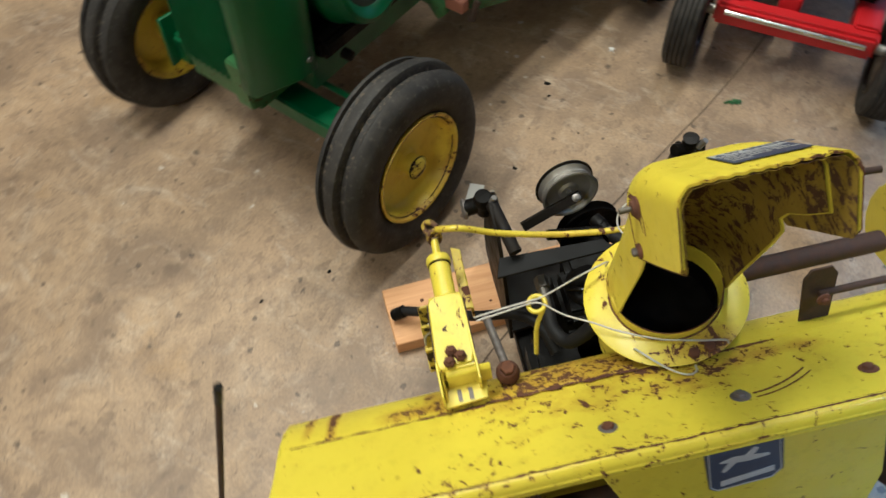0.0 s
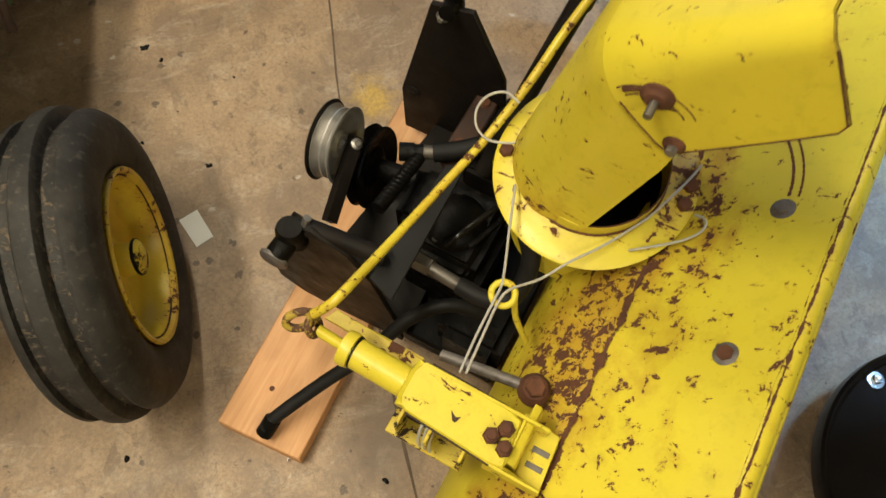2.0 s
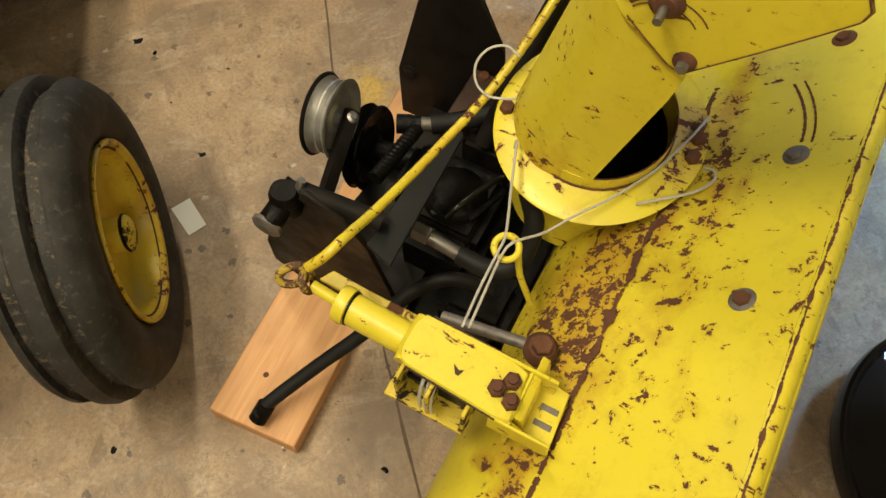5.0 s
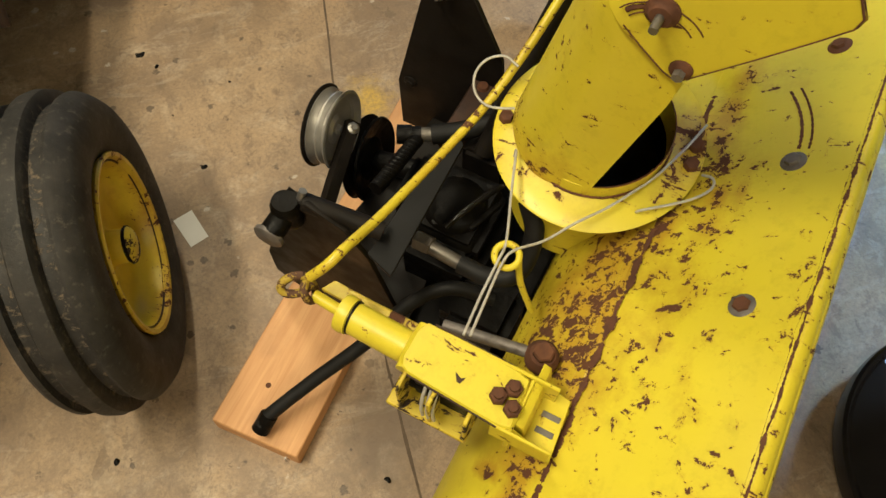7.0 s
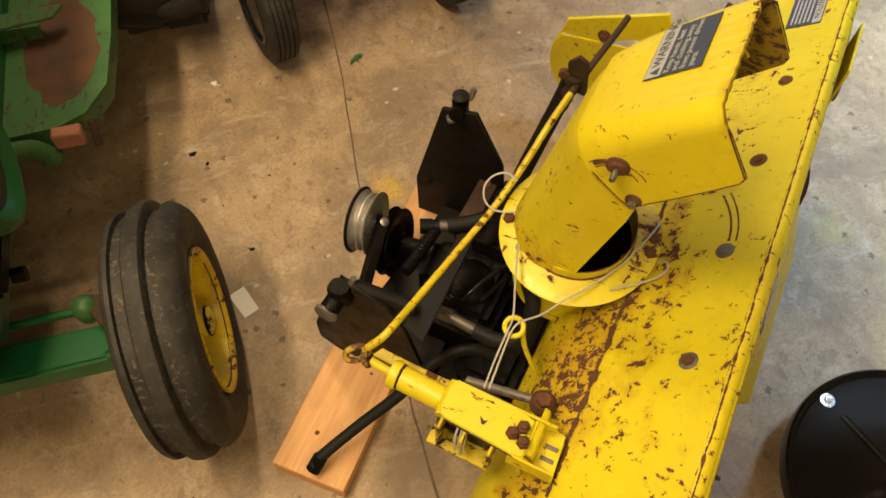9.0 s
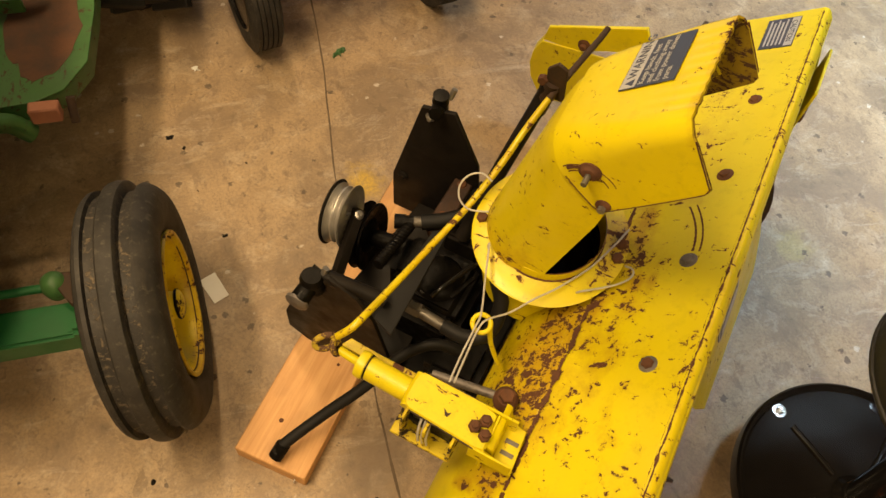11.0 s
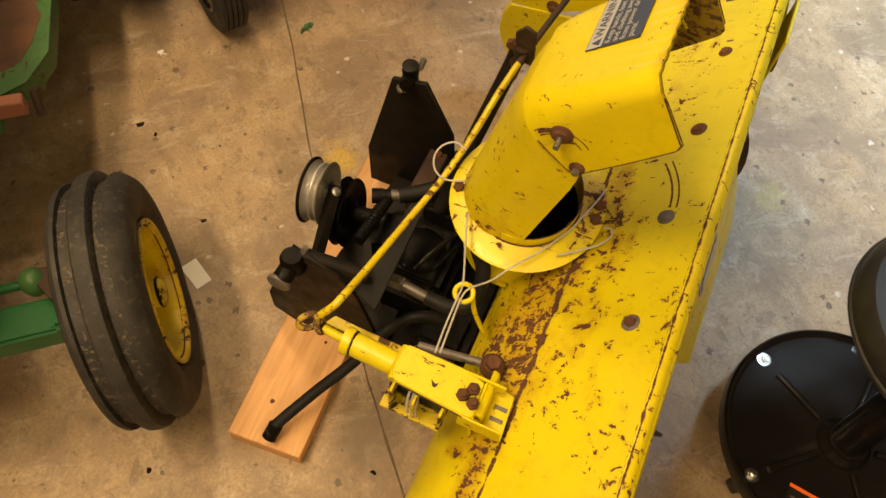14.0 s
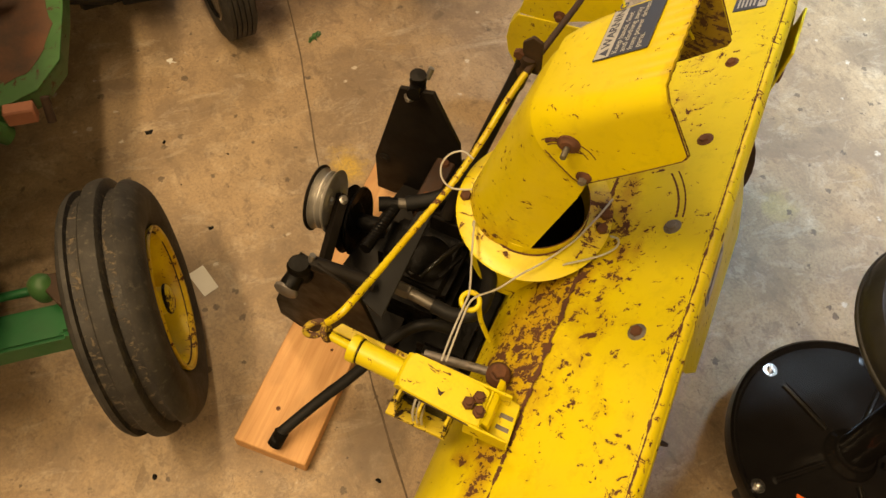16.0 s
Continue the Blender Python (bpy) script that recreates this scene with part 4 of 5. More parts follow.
    part("cover_bar", slab([(0.397, -0.196), (0.328, -0.163), (0.212, -0.108), (0.186, -0.165), (0.266, -0.196), (0.330, -0.228), (0.403, -0.233)], 0.680, 0.688, "x"), YELLOW, cover, "slanting yellow bar", UP)
    bolt("cover_bolt", cover, UP @ Matrix.Translation((0.680, 0.318, -0.205)) @ Matrix.Rotation(radians(-90), 4, "Y"), 0.012, 0.012, (RUST, RUST))
    # steel tab standing on the top sheet beyond the chute
    part("steel_tab", joined(slab([(-0.022, -0.01), (0.022, -0.01), (0.026, 0.085), (0.016, 0.100), (-0.014, 0.100), (-0.024, 0.085)], -0.002, 0.002, "y"), tube([(0.0, -0.003, 0.055), (0.16, -0.003, 0.05), (0.35, -0.01, 0.03)], 0.0055, 4, 10)), DARKRUST, top, "dark steel tab with a rod", UP @ Matrix.Translation((0.352, 0.120, -0.098)) @ Matrix.Rotation(radians(-20), 4, "X"))
    bolt("tab_bolt", top, UP @ Matrix.Translation((0.352, 0.124, -0.04)) @ Matrix.Rotation(radians(70), 4, "X"), 0.009, 0.009, (RUST, RUST))


def drive_frame(top):
    """The black mounting frame behind the drum, with its pulleys, gearbox and hoses."""
    left = [(0.497, -0.118), (0.452, -0.101), (0.405, -0.125), (0.379, -0.175), (0.352, -0.310), (0.345, -0.40), (0.515, -0.428), (0.562, -0.395), (0.560, -0.33), (0.524, -0.220)]
    part("side_plate", slab(left, -0.055, -0.048, "x"), BLACK, top, "black steel side plate of the drive frame", UP)
    right = [(0.476, -0.071), (0.415, -0.054), (0.362, -0.165), (0.356, -0.230), (0.456, -0.405), (0.529, -0.408), (0.530, -0.298)]
    plate = part("side_plate", slab(right, 0.276, 0.284, "x"), BLACK, top, "black steel side plate of the drive frame", UP)
    bolt("plate_bolt", top, UP @ Matrix.Translation((0.276, 0.458, -0.085)) @ Matrix.Rotation(radians(-90), 4, "Y"), 0.008, 0.008, (STEEL, STEEL))
    bolt("plate_bolt", top, UP @ Matrix.Translation((0.276, 0.508, -0.290)) @ Matrix.Rotation(radians(-90), 4, "Y"), 0.010, 0.006, (BLACK, BLACK))
    # round bearing ends with pale caps
    for x, y, z, w in ((-0.063, 0.478, -0.125, 1), (0.283, 0.447, -0.058, -1)):
        boss = part("bearing_boss", joined(tube([(x - 0.028 * w, y + 0.006, z - 0.012), (x + 0.024 * w, y - 0.004, z + 0.006)], 0.0150 if w > 0 else 0.011, 1, 20, False), moved(lathe([(0.004, -0.02), (0.0165, -0.019), (0.018, -0.006), (0.016, 0.002), (0.018, 0.010), (0.014, 0.021), (0.004, 0.022)], steps=18), Matrix.Translation((x + 0.003, y, z)) @ Matrix.Diagonal((1, 1.1, 1, 1) if w > 0 else (0.72, 0.8, 0.95, 1)))), BLACKER, top, "greasy black bearing boss", UP)
        part("boss_cap", lathe([(0.001, 0.0), (0.015, 0.0), (0.019, 0.003), (0.019, 0.008), (0.001, 0.009)], "x", (x - 0.036, y + 0.008, z - 0.016), 24) if w > 0 else lathe([(0.001, 0.0), (0.012, 0.0), (0.0135, 0.004), (0.001, 0.006)], "z", (x + 0.003, y, z + 0.020), 24), BOLTGREY if w > 0 else BLACK, boss, "dull steel cap", UP)
        part("boss_pin", tube([(x + 0.012, y - 0.012, z + 0.012), (x + 0.020, y - 0.016, z + 0.030)], 0.005, 1, 12, False), STEEL, boss, "", UP)
    # idler pulley: bright steel with a dark back flange, on an arm
    spin = UP @ Matrix.Translation((0.110, 0.535, -0.219)) @ Vector((0.110, -0.990, 0.085)).to_track_quat("Z", "Y").to_matrix().to_4x4() @ Matrix.Diagonal((0.88, 0.88, 1.12, 1))
    idler = part("idler_pulley", lathe([(0.008, -0.010), (0.040, -0.012), (0.060, -0.013), (0.062, -0.011), (0.055, -0.009), (0.050, -0.005), (0.058, -0.001), (0.058, 0.001), (0.050, 0.005), (0.055, 0.009), (0.062, 0.011), (0.064, 0.0135), (0.060, 0.0145), (0.055, 0.012), (0.052, 0.005), (0.024, 0.003), (0.018, 0.007), (0.008, 0.007)], steps=72), PULLEY, top, "dull steel idler pulley with a grooved rim", spin)
    part("dark_rim", lathe([(0.050, -0.0145), (0.0655, -0.0165), (0.0665, -0.0145), (0.062, -0.0125), (0.050, -0.0130)], steps=72, closed=True), BLACK, idler, "", spin)
    part("idler_bolt", hexagon(0.009, 0.005, 0.012), STEEL, idler, "", spin)
    part("idler_arm", tube([(0.130, 0.515, -0.216), (0.120, 0.513, -0.219), (0.065, 0.501, -0.229), (0.010, 0.489, -0.242)], 0.0115, 1, 4, False), BLACK, top, "black idler arm", UP)
    bolt("arm_bolt", top, UP @ Matrix.Translation((0.119, 0.508, -0.213)) @ Matrix.Rotation(radians(35), 4, "X"), 0.0075, 0.007, (STEEL, STEEL))
    spin = UP @ Matrix.Translation((0.150, 0.513, -0.335)) @ Vector((0.10, -0.975, 0.153)).to_track_quat("Z", "Y").to_matrix().to_4x4()
    part("drive_pulley", lathe([(0.010, -0.012), (0.030, -0.010), (0.064, -0.012), (0.066, -0.009), (0.052, 0.0), (0.066, 0.009), (0.064, 0.012), (0.034, 0.004), (0.024, 0.012), (0.010, 0.013)], steps=56), BLACKER, top, "black drive pulley", spin)
    part("pulley_shaft", tube([(0.150, 0.51, -0.335), (0.160, 0.40, -0.318)], 0.017, 1, 18, False), BLACKER, top, "", UP)
    # cross tube and flat bar
    part("cross_tube", tube([(-0.048, 0.462, -0.112), (-0.040, 0.42, -0.122), (-0.030, 0.37, -0.135)], 0.0115, 1, 16, False), BLACK, top, "black cross tube", UP)
    part("cross_bar", slab([(-0.05, 0.34), (0.28, 0.36), (0.28, 0.47), (-0.05, 0.51)], -0.37, -0.36, "z"), BLACK, top, "flat black cross bar", UP)
    part("belt_guard", slab([(-0.058, 0.376), (-0.070, 0.338), (0.127, 0.344), (0.132, 0.350), (0.120, 0.368)], -0.154, -0.149, "z"), SLATE, top, "flat dark grey belt guard", UP)
    # gearbox casting
    box = part("gearbox", joined(block(0.02, 0.17, 0.27, 0.40, -0.40, -0.27, 0.02, 3), block(0.035, 0.158, 0.282, 0.385, -0.285, -0.246, 0.014, 3), lathe([(0.001, -0.02), (0.046, -0.02), (0.044, -0.004), (0.036, 0.006), (0.016, 0.012), (0.001, 0.013)], "z", (0.094, 0.338, -0.240), 28),
                           block(0.06, 0.15, 0.36, 0.42, -0.33, -0.235, 0.012, 2), block(-0.04, 0.05, 0.20, 0.30, -0.42, -0.30, 0.015, 2)), BLACKER, top, "oily black gearbox casting", UP)
    for k in range(5):
        a = radians(20 + 72 * k)
        part("cover_screw", hexagon(0.0055, 0.0, 0.006), BLACK, box, "", UP @ Matrix.Translation((0.094 + 0.039 * math.cos(a), 0.338 + 0.039 * math.sin(a), -0.2445)))
    part("oil_pipe", tube([(0.050, 0.330, -0.226), (0.072, 0.318, -0.216), (0.105, 0.303, -0.214), (0.132, 0.293, -0.222), (0.145, 0.292, -0.245)], 0.0048, 6, 12), GLOSSBLACK, box, "oily black pipe", UP)
    part("clamp_plate", slab([(0.065, 0.300), (0.118, 0.280), (0.122, 0.288), (0.069, 0.308)], -0.243, -0.236, "z", 0.002), BLACKER, box, "", UP)
    part("gearbox_base", block(-0.045, 0.276, 0.20, 0.44, -0.425, -0.385, 0.004, 1), BLACKER, top, "", UP)
    part("arm_block", block(0.165, 0.30, 0.30, 0.366, -0.29, -0.226, 0.006), BLACK, top, "black block beside the lift arm", UP)
    arm = part("lift_arm", slab([(0.160, 0.366), (0.295, 0.366), (0.302, 0.385), (0.295, 0.402), (0.165, 0.402), (0.150, 0.388)], -0.238, -0.222, "z", 0.003), BROWNED, top, "rusty brown lift arm", UP)
    for x in (0.194, 0.269):
        part("arm_rivet", lathe([(0.001, 0.0), (0.009, 0.0), (0.007, 0.005), (0.001, 0.006)], "z", (x, 0.384, -0.222), 14), RUST, arm, "", UP)
    # spring
    line = []
    for k in range(150):
        s = k / 149
        a = s * 2 * math.pi * 13
        c = Vector((0.045, 0.425, -0.19)).lerp(Vector((0.135, 0.420, -0.205)), s)
        line.append(c + 0.0088 * math.cos(a) * Vector((0, 0.8, 0.6)) + 0.0088 * math.sin(a) * Vector((0.1, -0.6, 0.8)))
    spring = part("spring", tube(line, 0.0017, 1, 6, False), BLACKER, top, "dark greasy coil spring", UP)
    part("spring_core", tube([(0.040, 0.425, -0.189), (0.085, 0.4225, -0.1975), (0.14, 0.420, -0.206)], 0.0100, 2, 14), BLACKER, spring, "", UP)
    # hydraulic hoses with crimped ends
    hose = part("hydraulic_hose", tube([(0.155, 0.405, -0.205), (0.175, 0.372, -0.200), (0.205, 0.335, -0.195), (0.235, 0.30, -0.21)], 0.0135, 6, 14), HOSE, top, "black hydraulic hose", UP)
    part("hose_end", joined(tube([(0.134, 0.447, -0.205), (0.143, 0.429, -0.205)], 0.0132, 1, 18, False), tube([(0.140, 0.435, -0.205), (0.149, 0.418, -0.205)], 0.0112, 1, 18, False)), BLACKER, hose, "crimped black end", UP)
    part("hose_fitting", tube([(0.148, 0.420, -0.205), (0.157, 0.402, -0.205)], 0.0098, 1, 16, False), FERRULE, hose, "dull steel ferrule", UP)
    hose = part("hydraulic_hose", tube([(0.002, 0.285, -0.202), (0.002, 0.245, -0.200), (0.02, 0.215, -0.19), (0.055, 0.215, -0.15), (0.075, 0.235, -0.12)], 0.0120, 6, 14), HOSE, top, "black hydraulic hose", UP)
    fit_end = part("hose_fitting", tube([(0.005, 0.330, -0.200), (0.002, 0.280, -0.202)], 0.0092, 1, 16, False), FERRULE, hose, "dull crimped steel fitting", UP)
    part("fitting_nut", hexagon(0.0125, -0.012, 0.012, "y", (0.006, 0.338, -0.200)), FERRULE, hose, "", UP)
    strap = part("yellow_strap", joined(slab([(-0.136, 0.380), (-0.121, 0.372), (-0.125, 0.262), (-0.140, 0.264)], -0.096, -0.090, "z"), block(-0.126, -0.122, 0.262, 0.37, -0.125, -0.092, 0.001, 1)), YELLOW, top, "chipped yellow angle strap", UP)
    wear_marks(strap, lambda co: 0.3)


def snow_blower():
    top = thing("snow_blower", BLOWER, "worn yellow snow blower attachment standing on the concrete floor", "snow blower")
    blower_housing(top)
    chute(top)
    crank(top)
    drive_frame(top)
    # loose hose whose end lies on the plank
    inv = BLOWER.inverted()
    line = [(-0.314, 0.829, 0.060), (-0.300, 0.838, 0.068), (-0.225, 0.858, 0.100), (-0.150, 0.871, 0.142), (-0.085, 0.888, 0.185), (-0.03, 0.885, 0.205), (0.02, 0.86, 0.19)]
    hose = part("loose_hose", tube([inv @ Vector(p) for p in line], 0.0098, 8, 14), HOSE, top, "black hydraulic hose hanging down to the plank")
    part("hose_end", tube([inv @ Vector(p) for p in ((-0.318, 0.826, 0.052), (-0.300, 0.838, 0.068))], 0.0125, 1, 16, False), BLACKER, hose, "crimped black end")
    return top


snow_blower()

# ---- plank, card, bits on the floor ----


def plank():
    a, b, side = Vector((-0.381, 0.866, 0)), Vector((0.10, 1.42, 0)), Vector((-0.280, 0.779, 0))
    along = (b - a).normalized()
    across = (side - a) - along * (side - a).dot(along)
    m = Matrix(((along.x, across.normalized().x, 0, a.x), (along.y, across.normalized().y, 0, a.y), (0, 0, 1, 0), (0, 0, 0, 1)))
    top = thing("wooden_plank", m, "short orange pine plank lying under the snow blower", "plank")
    board = block(0, (b - a).length, 0, across.length, 0, 0.037, 0.002, 1)
    part("board", board, WOOD, top)
    for x, y, r in ((0.075, 0.048, 0.0042), (0.21, 0.09, 0.003), (0.36, 0.04, 0.004)):
        part("knot", lathe([(0.0004, 0.0), (r, 0.0), (r * 0.9, 0.0006), (0.0004, 0.0008)], "z", (x, y, 0.037), 14), RUST, top, "dark knot")
    part("staple", tube([(0.004, across.length - 0.02, 0.012), (-0.004, across.length - 0.02, 0.012), (-0.004, across.length - 0.02, 0.002)], 0.001, 1, 6, False), STEEL, top)


plank()
card = part("paper_card", slab([(-0.391, 1.229), (-0.359, 1.241), (-0.341, 1.183), (-0.371, 1.171)], 0.0005, 0.0016, "z", 0), PAPER, None, "small white card lying on the concrete")
tagged(card, category="card")


def crumb(x, y, size, mat, name, label, category):
    bm = bmesh.new()
    bmesh.ops.create_icosphere(bm, subdivisions=2, radius=size)
    for v in bm.verts:
        v.co = Vector((v.co.x * 1.3, v.co.y, v.co.z * 0.5)) * 0.7 * (1 + 1.9 * noise.noise(v.co * 160 + Vector((x * 50, y * 50, 0))))
    ob = part(name, bm, mat, None, label, Matrix.Translation((x, y, size * 0.22)) @ Matrix.Rotation(x * 40, 4, "Z"))
    tagged(ob, category=category)


for x, y, s in ((-0.325, 1.323, 0.006), (-0.372, 1.575, 0.0045), (-0.43, 1.40, 0.003), (-0.36, 1.45, 0.003), (-0.398, 1.612, 0.0065), (-0.60, 0.72, 0.004), (-0.25, 1.5, 0.003), (-0.17, 0.72, 0.004), (-0.12, 1.86, 0.004), (-0.52, 0.86, 0.004)):
    crumb(x, y, s, BLACKER, "dirt_crumb", "small dark crumb of dirt on the concrete", "dirt")
for x, y, s in ((0.03, 1.79, 0.011), (0.043, 1.797, 0.009), (0.018, 1.781, 0.007)):
    crumb(x, y, s, GREEN_WORN, "dry_leaf_crumb", "small greenish crumb on the concrete", "debris")
crumb(-0.31, 1.81, 0.008, PAPER, "pale_crumb", "small pale crumb on the concrete", "debris")

# thin dark lever leaning up beside the end of the blower
foot_at, head_at = Vector((-0.311, 0.292, 0.0)), Vector((-0.076, 0.388, 0.846))
stake = thing("leaning_bar", Matrix.Translation(foot_at), "thin dark steel bar leaning up from the floor", "bar")
rise = head_at - foot_at
part("shaft", tube([(0, 0, 0.0), rise * 0.5, rise], 0.0032, 1, 8, False), DARKRUST, stake)
part("tip", tube([rise * 0.97, rise, rise * 1.008], 0.0036, 1, 8, False), BLACKER, stake)

# ---- tractor ----
TRACTOR = Matrix.Translation((-0.8215, 1.0935, 0)) @ Matrix.Rotation(radians(-4.1), 4, "Z")


def ribbed_wheel(parent, centre, outward, camber=0.0, name="front_wheel"):
    """A three-ribbed tyre on a dished yellow rim, turned about the x axis."""
    m = Matrix.Translation(centre) @ (Matrix.Identity(4) if outward > 0 else Matrix.Rotation(math.pi, 4, "Z")) @ Matrix.Rotation(radians(-camber), 4, "Y") @ Matrix.Diagonal((0.87, 1.03, 1.03, 1)) @ TURNS["x"]
    tread = [(0.182, -0.060), (0.190, -0.057), (0.1945, -0.050), (0.1945, -0.043), (0.186, -0.041), (0.1845, -0.032), (0.186, -0.023), (0.1985, -0.020), (0.203, -0.016), (0.205, -0.004), (0.203, 0.009),
             (0.1985, 0.012), (0.186, 0.014), (0.1845, 0.024), (0.186, 0.032), (0.1945, 0.034), (0.1955, 0.038), (0.194, 0.043), (0.1895, 0.051), (0.182, 0.060)]
    body = [(0.182, 0.060), (0.176, 0.064), (0.160, 0.068), (0.140, 0.066), (0.122, 0.058), (0.115, 0.052), (0.112, 0.046), (0.112, -0.046), (0.115, -0.052), (0.122, -0.058), (0.140, -0.066), (0.160, -0.068), (0.176, -0.064), (0.182, -0.060)]
    wheel = part(name, lathe(tread + body[1:-1], "z", (0, 0, 0), 96, True), RUBBER, parent, "ribbed black front tyre on a yellow rim", m, 25)
    back = m.inverted()

    def groove(co):
        q = back @ co
        return 1.0 if 0.014 < abs(q.z + 0.004) < 0.041 and math.hypot(q.x, q.y) < 0.1925 and math.hypot(q.x, q.y) > 0.183 else 0.0
    wear_marks(wheel, groove)
    rim = [(0.113, 0.050), (0.118, 0.060), (0.1165, 0.064), (0.1115, 0.0625), (0.1085, 0.054), (0.1065, 0.0535), (0.103, 0.036), (0.099, 0.020), (0.092, 0.0135), (0.078, 0.013), (0.066, 0.009), (0.040, 0.010), (0.030, 0.016), (0.030, 0.004), (0.060, -0.004), (0.095, 0.004), (0.100, -0.030), (0.107, -0.048), (0.116, -0.056), (0.118, -0.052), (0.112, -0.046)]
    rim_ob = part("rim", lathe(rim, "z", (0, 0, 0), 72, True), YELLOW_RIM, wheel, "dished yellow rim with rusty edge", m)
    wear_marks(rim_ob, lambda co: 0.45 if math.hypot((back @ co).x, (back @ co).y) > 0.1055 else 0.05)
    # crease inside the flange where the paint has rusted through, in uneven stretches
    for start, end, thick in ((10, 95, 0.0012), (110, 205, 0.0017), (220, 262, 0.0010), (275, 352, 0.0015)):
        part("rim_crease", tube([m @ Vector((0.1078 * math.cos(radians(a)), 0.1078 * math.sin(radians(a)), 0.0545)) for a in range(start, end, 5)], thick, 1, 6, False), DARKRUST, rim_ob)
    part("hub", lathe([(0.001, -0.05), (0.030, -0.05), (0.032, 0.0), (0.030, 0.018), (0.0235, 0.024), (0.0215, 0.048), (0.020, 0.050), (0.001, 0.050)], "z", (0, 0, 0), 32), YELLOW_RIM, wheel, "", m)
    cap = part("hub_cap", lathe([(0.010, 0.049), (0.0225, 0.049), (0.0238, 0.0515), (0.0225, 0.0545), (0.018, 0.0585), (0.010, 0.0615), (0.001, 0.0625)], "z", (0, 0, 0), 32), DIRTYYELLOW, wheel, "chipped yellow hub cap", m)
    part("cap_ring", lathe([(0.0232, 0.0475), (0.0250, 0.0500), (0.0242, 0.0535), (0.0222, 0.0525)], "z", (0, 0, 0), 32, True), BLACKER, cap, "", m)
    part("valve", tube([m @ Vector((-0.092, 0.03, 0.012)), m @ Vector((-0.089, 0.03, 0.026))], 0.0025, 1, 8, False), BLACKER, wheel)
    return wheel


def tractor():
    top = thing("garden_tractor", TRACTOR, "green garden tractor with yellow front wheels parked on concrete", "tractor")
    ribbed_wheel(top, (0.3685, 0.0, 0.211), 1, 3.4)
    ribbed_wheel(top, (-0.3685, 0.0, 0.211), -1, 3.4)
    # front axle, spindles, tie rod
    part("front_axle", joined(block(-0.30, 0.29, -0.034, 0.030, 0.180, 0.228, 0.005, 2), block(0.25, 0.31, -0.034, 0.038, 0.155, 0.238, 0.008, 2), block(-0.315, -0.25, -0.034, 0.038, 0.155, 0.238, 0.008, 2)), GREEN, top, "green front axle beam")
    part("tie_rod", tube([(-0.22, 0.07, 0.225), (0.0, 0.066, 0.22), (0.229, 0.060, 0.23)], 0.0075, 3, 10), GREEN, top, "thin tie rod")
    part("ball_joint", lathe([(0.001, -0.02), (0.018, -0.018), (0.021, 0.0), (0.018, 0.016), (0.010, 0.024), (0.001, 0.026)], "z", (0.232, 0.058, 0.235), 24), GREEN_WORN, top)
    part("steering_arm", slab([(0.22, 0.075), (0.275, 0.07), (0.30, 0.02), (0.26, 0.01)], 0.238, 0.250, "z", 0.002), DARKRUST, top)
    part("spindle_plate", slab([(-0.060, 0.16), (0.055, 0.175), (0.05, 0.28), (-0.05, 0.29)], -0.300, -0.290, "x", 0.002), GREEN, top, "green spindle plate")
    # grille: a tapering front with upright ribs between two corner posts
    lean = Matrix.Translation((0, -0.066, 0.30)) @ Matrix.Rotation(radians(-4), 4, "X")
    grille = part("grille", joined(block(-0.128, 0.085, -0.040, 0.06, 0.0, 0.62, 0.012, 3)), GREEN, top, "dark green ribbed front grille", lean)
    for k in range(12):
        x = -0.112 + k * 0.0160
        part("grille_rib", block(x - 0.004, x + 0.004, -0.046, -0.036, 0.02, 0.60, 0.003, 2), GREEN, grille, "", lean)
    post = [(0.075, -0.058), (0.100, -0.066), (0.118, -0.060), (0.150, 0.030), (0.152, 0.075), (0.142, 0.090), (0.085, 0.07)]
    part("corner_panel", slab(post, 0.030, 0.64, "z", 0.006), GREEN, top, "smooth green corner panel", lean)
    part("nose_bracket", joined(block(0.045, 0.092, -0.122, -0.05, 0.285, 0.40, 0.004, 2), block(-0.12, 0.085, -0.10, 0.02, 0.265, 0.315, 0.004, 2)), GREEN_WORN, top, "worn green nose bracket")
    for x, y, z in ((0.132, -0.035, 0.335), (0.1505, 0.0, 0.365)):
        part("panel_bolt", lathe([(0.001, 0.0), (0.007, 0.0), (0.006, 0.004), (0.001, 0.005)], "x", (x, y, z), 12), STEEL, top)
    part("frame_rail", joined(block(0.055, 0.125, 0.02, 1.15, 0.25, 0.33, 0.004, 1), block(-0.19, -0.12, 0.02, 1.15, 0.25, 0.33, 0.004, 1)), GREEN, top, "green frame rails")
    # engine shroud with an oval dusty screen
    oval = [(0.165 + 0.108 * math.cos(2 * math.pi * k / 40) * (1 - 0.1 * math.sin(2 * math.pi * k / 40)), 0.575 + 0.205 * math.sin(2 * math.pi * k / 40)) for k in range(40)]

    def grown(amount):
        return [(0.165 + (y - 0.165) * amount, 0.575 + (z - 0.575) * amount) for y, z in oval]
    rows = [[(x, y, z) for y, z in grown(a) + grown(a)[:1]] for x, a in ((0.05, 1.12), (0.13, 1.12), (0.150, 1.09), (0.158, 1.03), (0.185, 1.0), (0.200, 0.96), (0.204, 0.90), (0.198, 0.83), (0.188, 0.80))]
    shroud = part("engine_shroud", sheet(rows, 0.004), GREEN, top, "rounded green engine shroud")
    part("screen", slab(grown(0.81), 0.182, 0.188, "x", 0), SCREEN, shroud, "dusty dark oval screen")
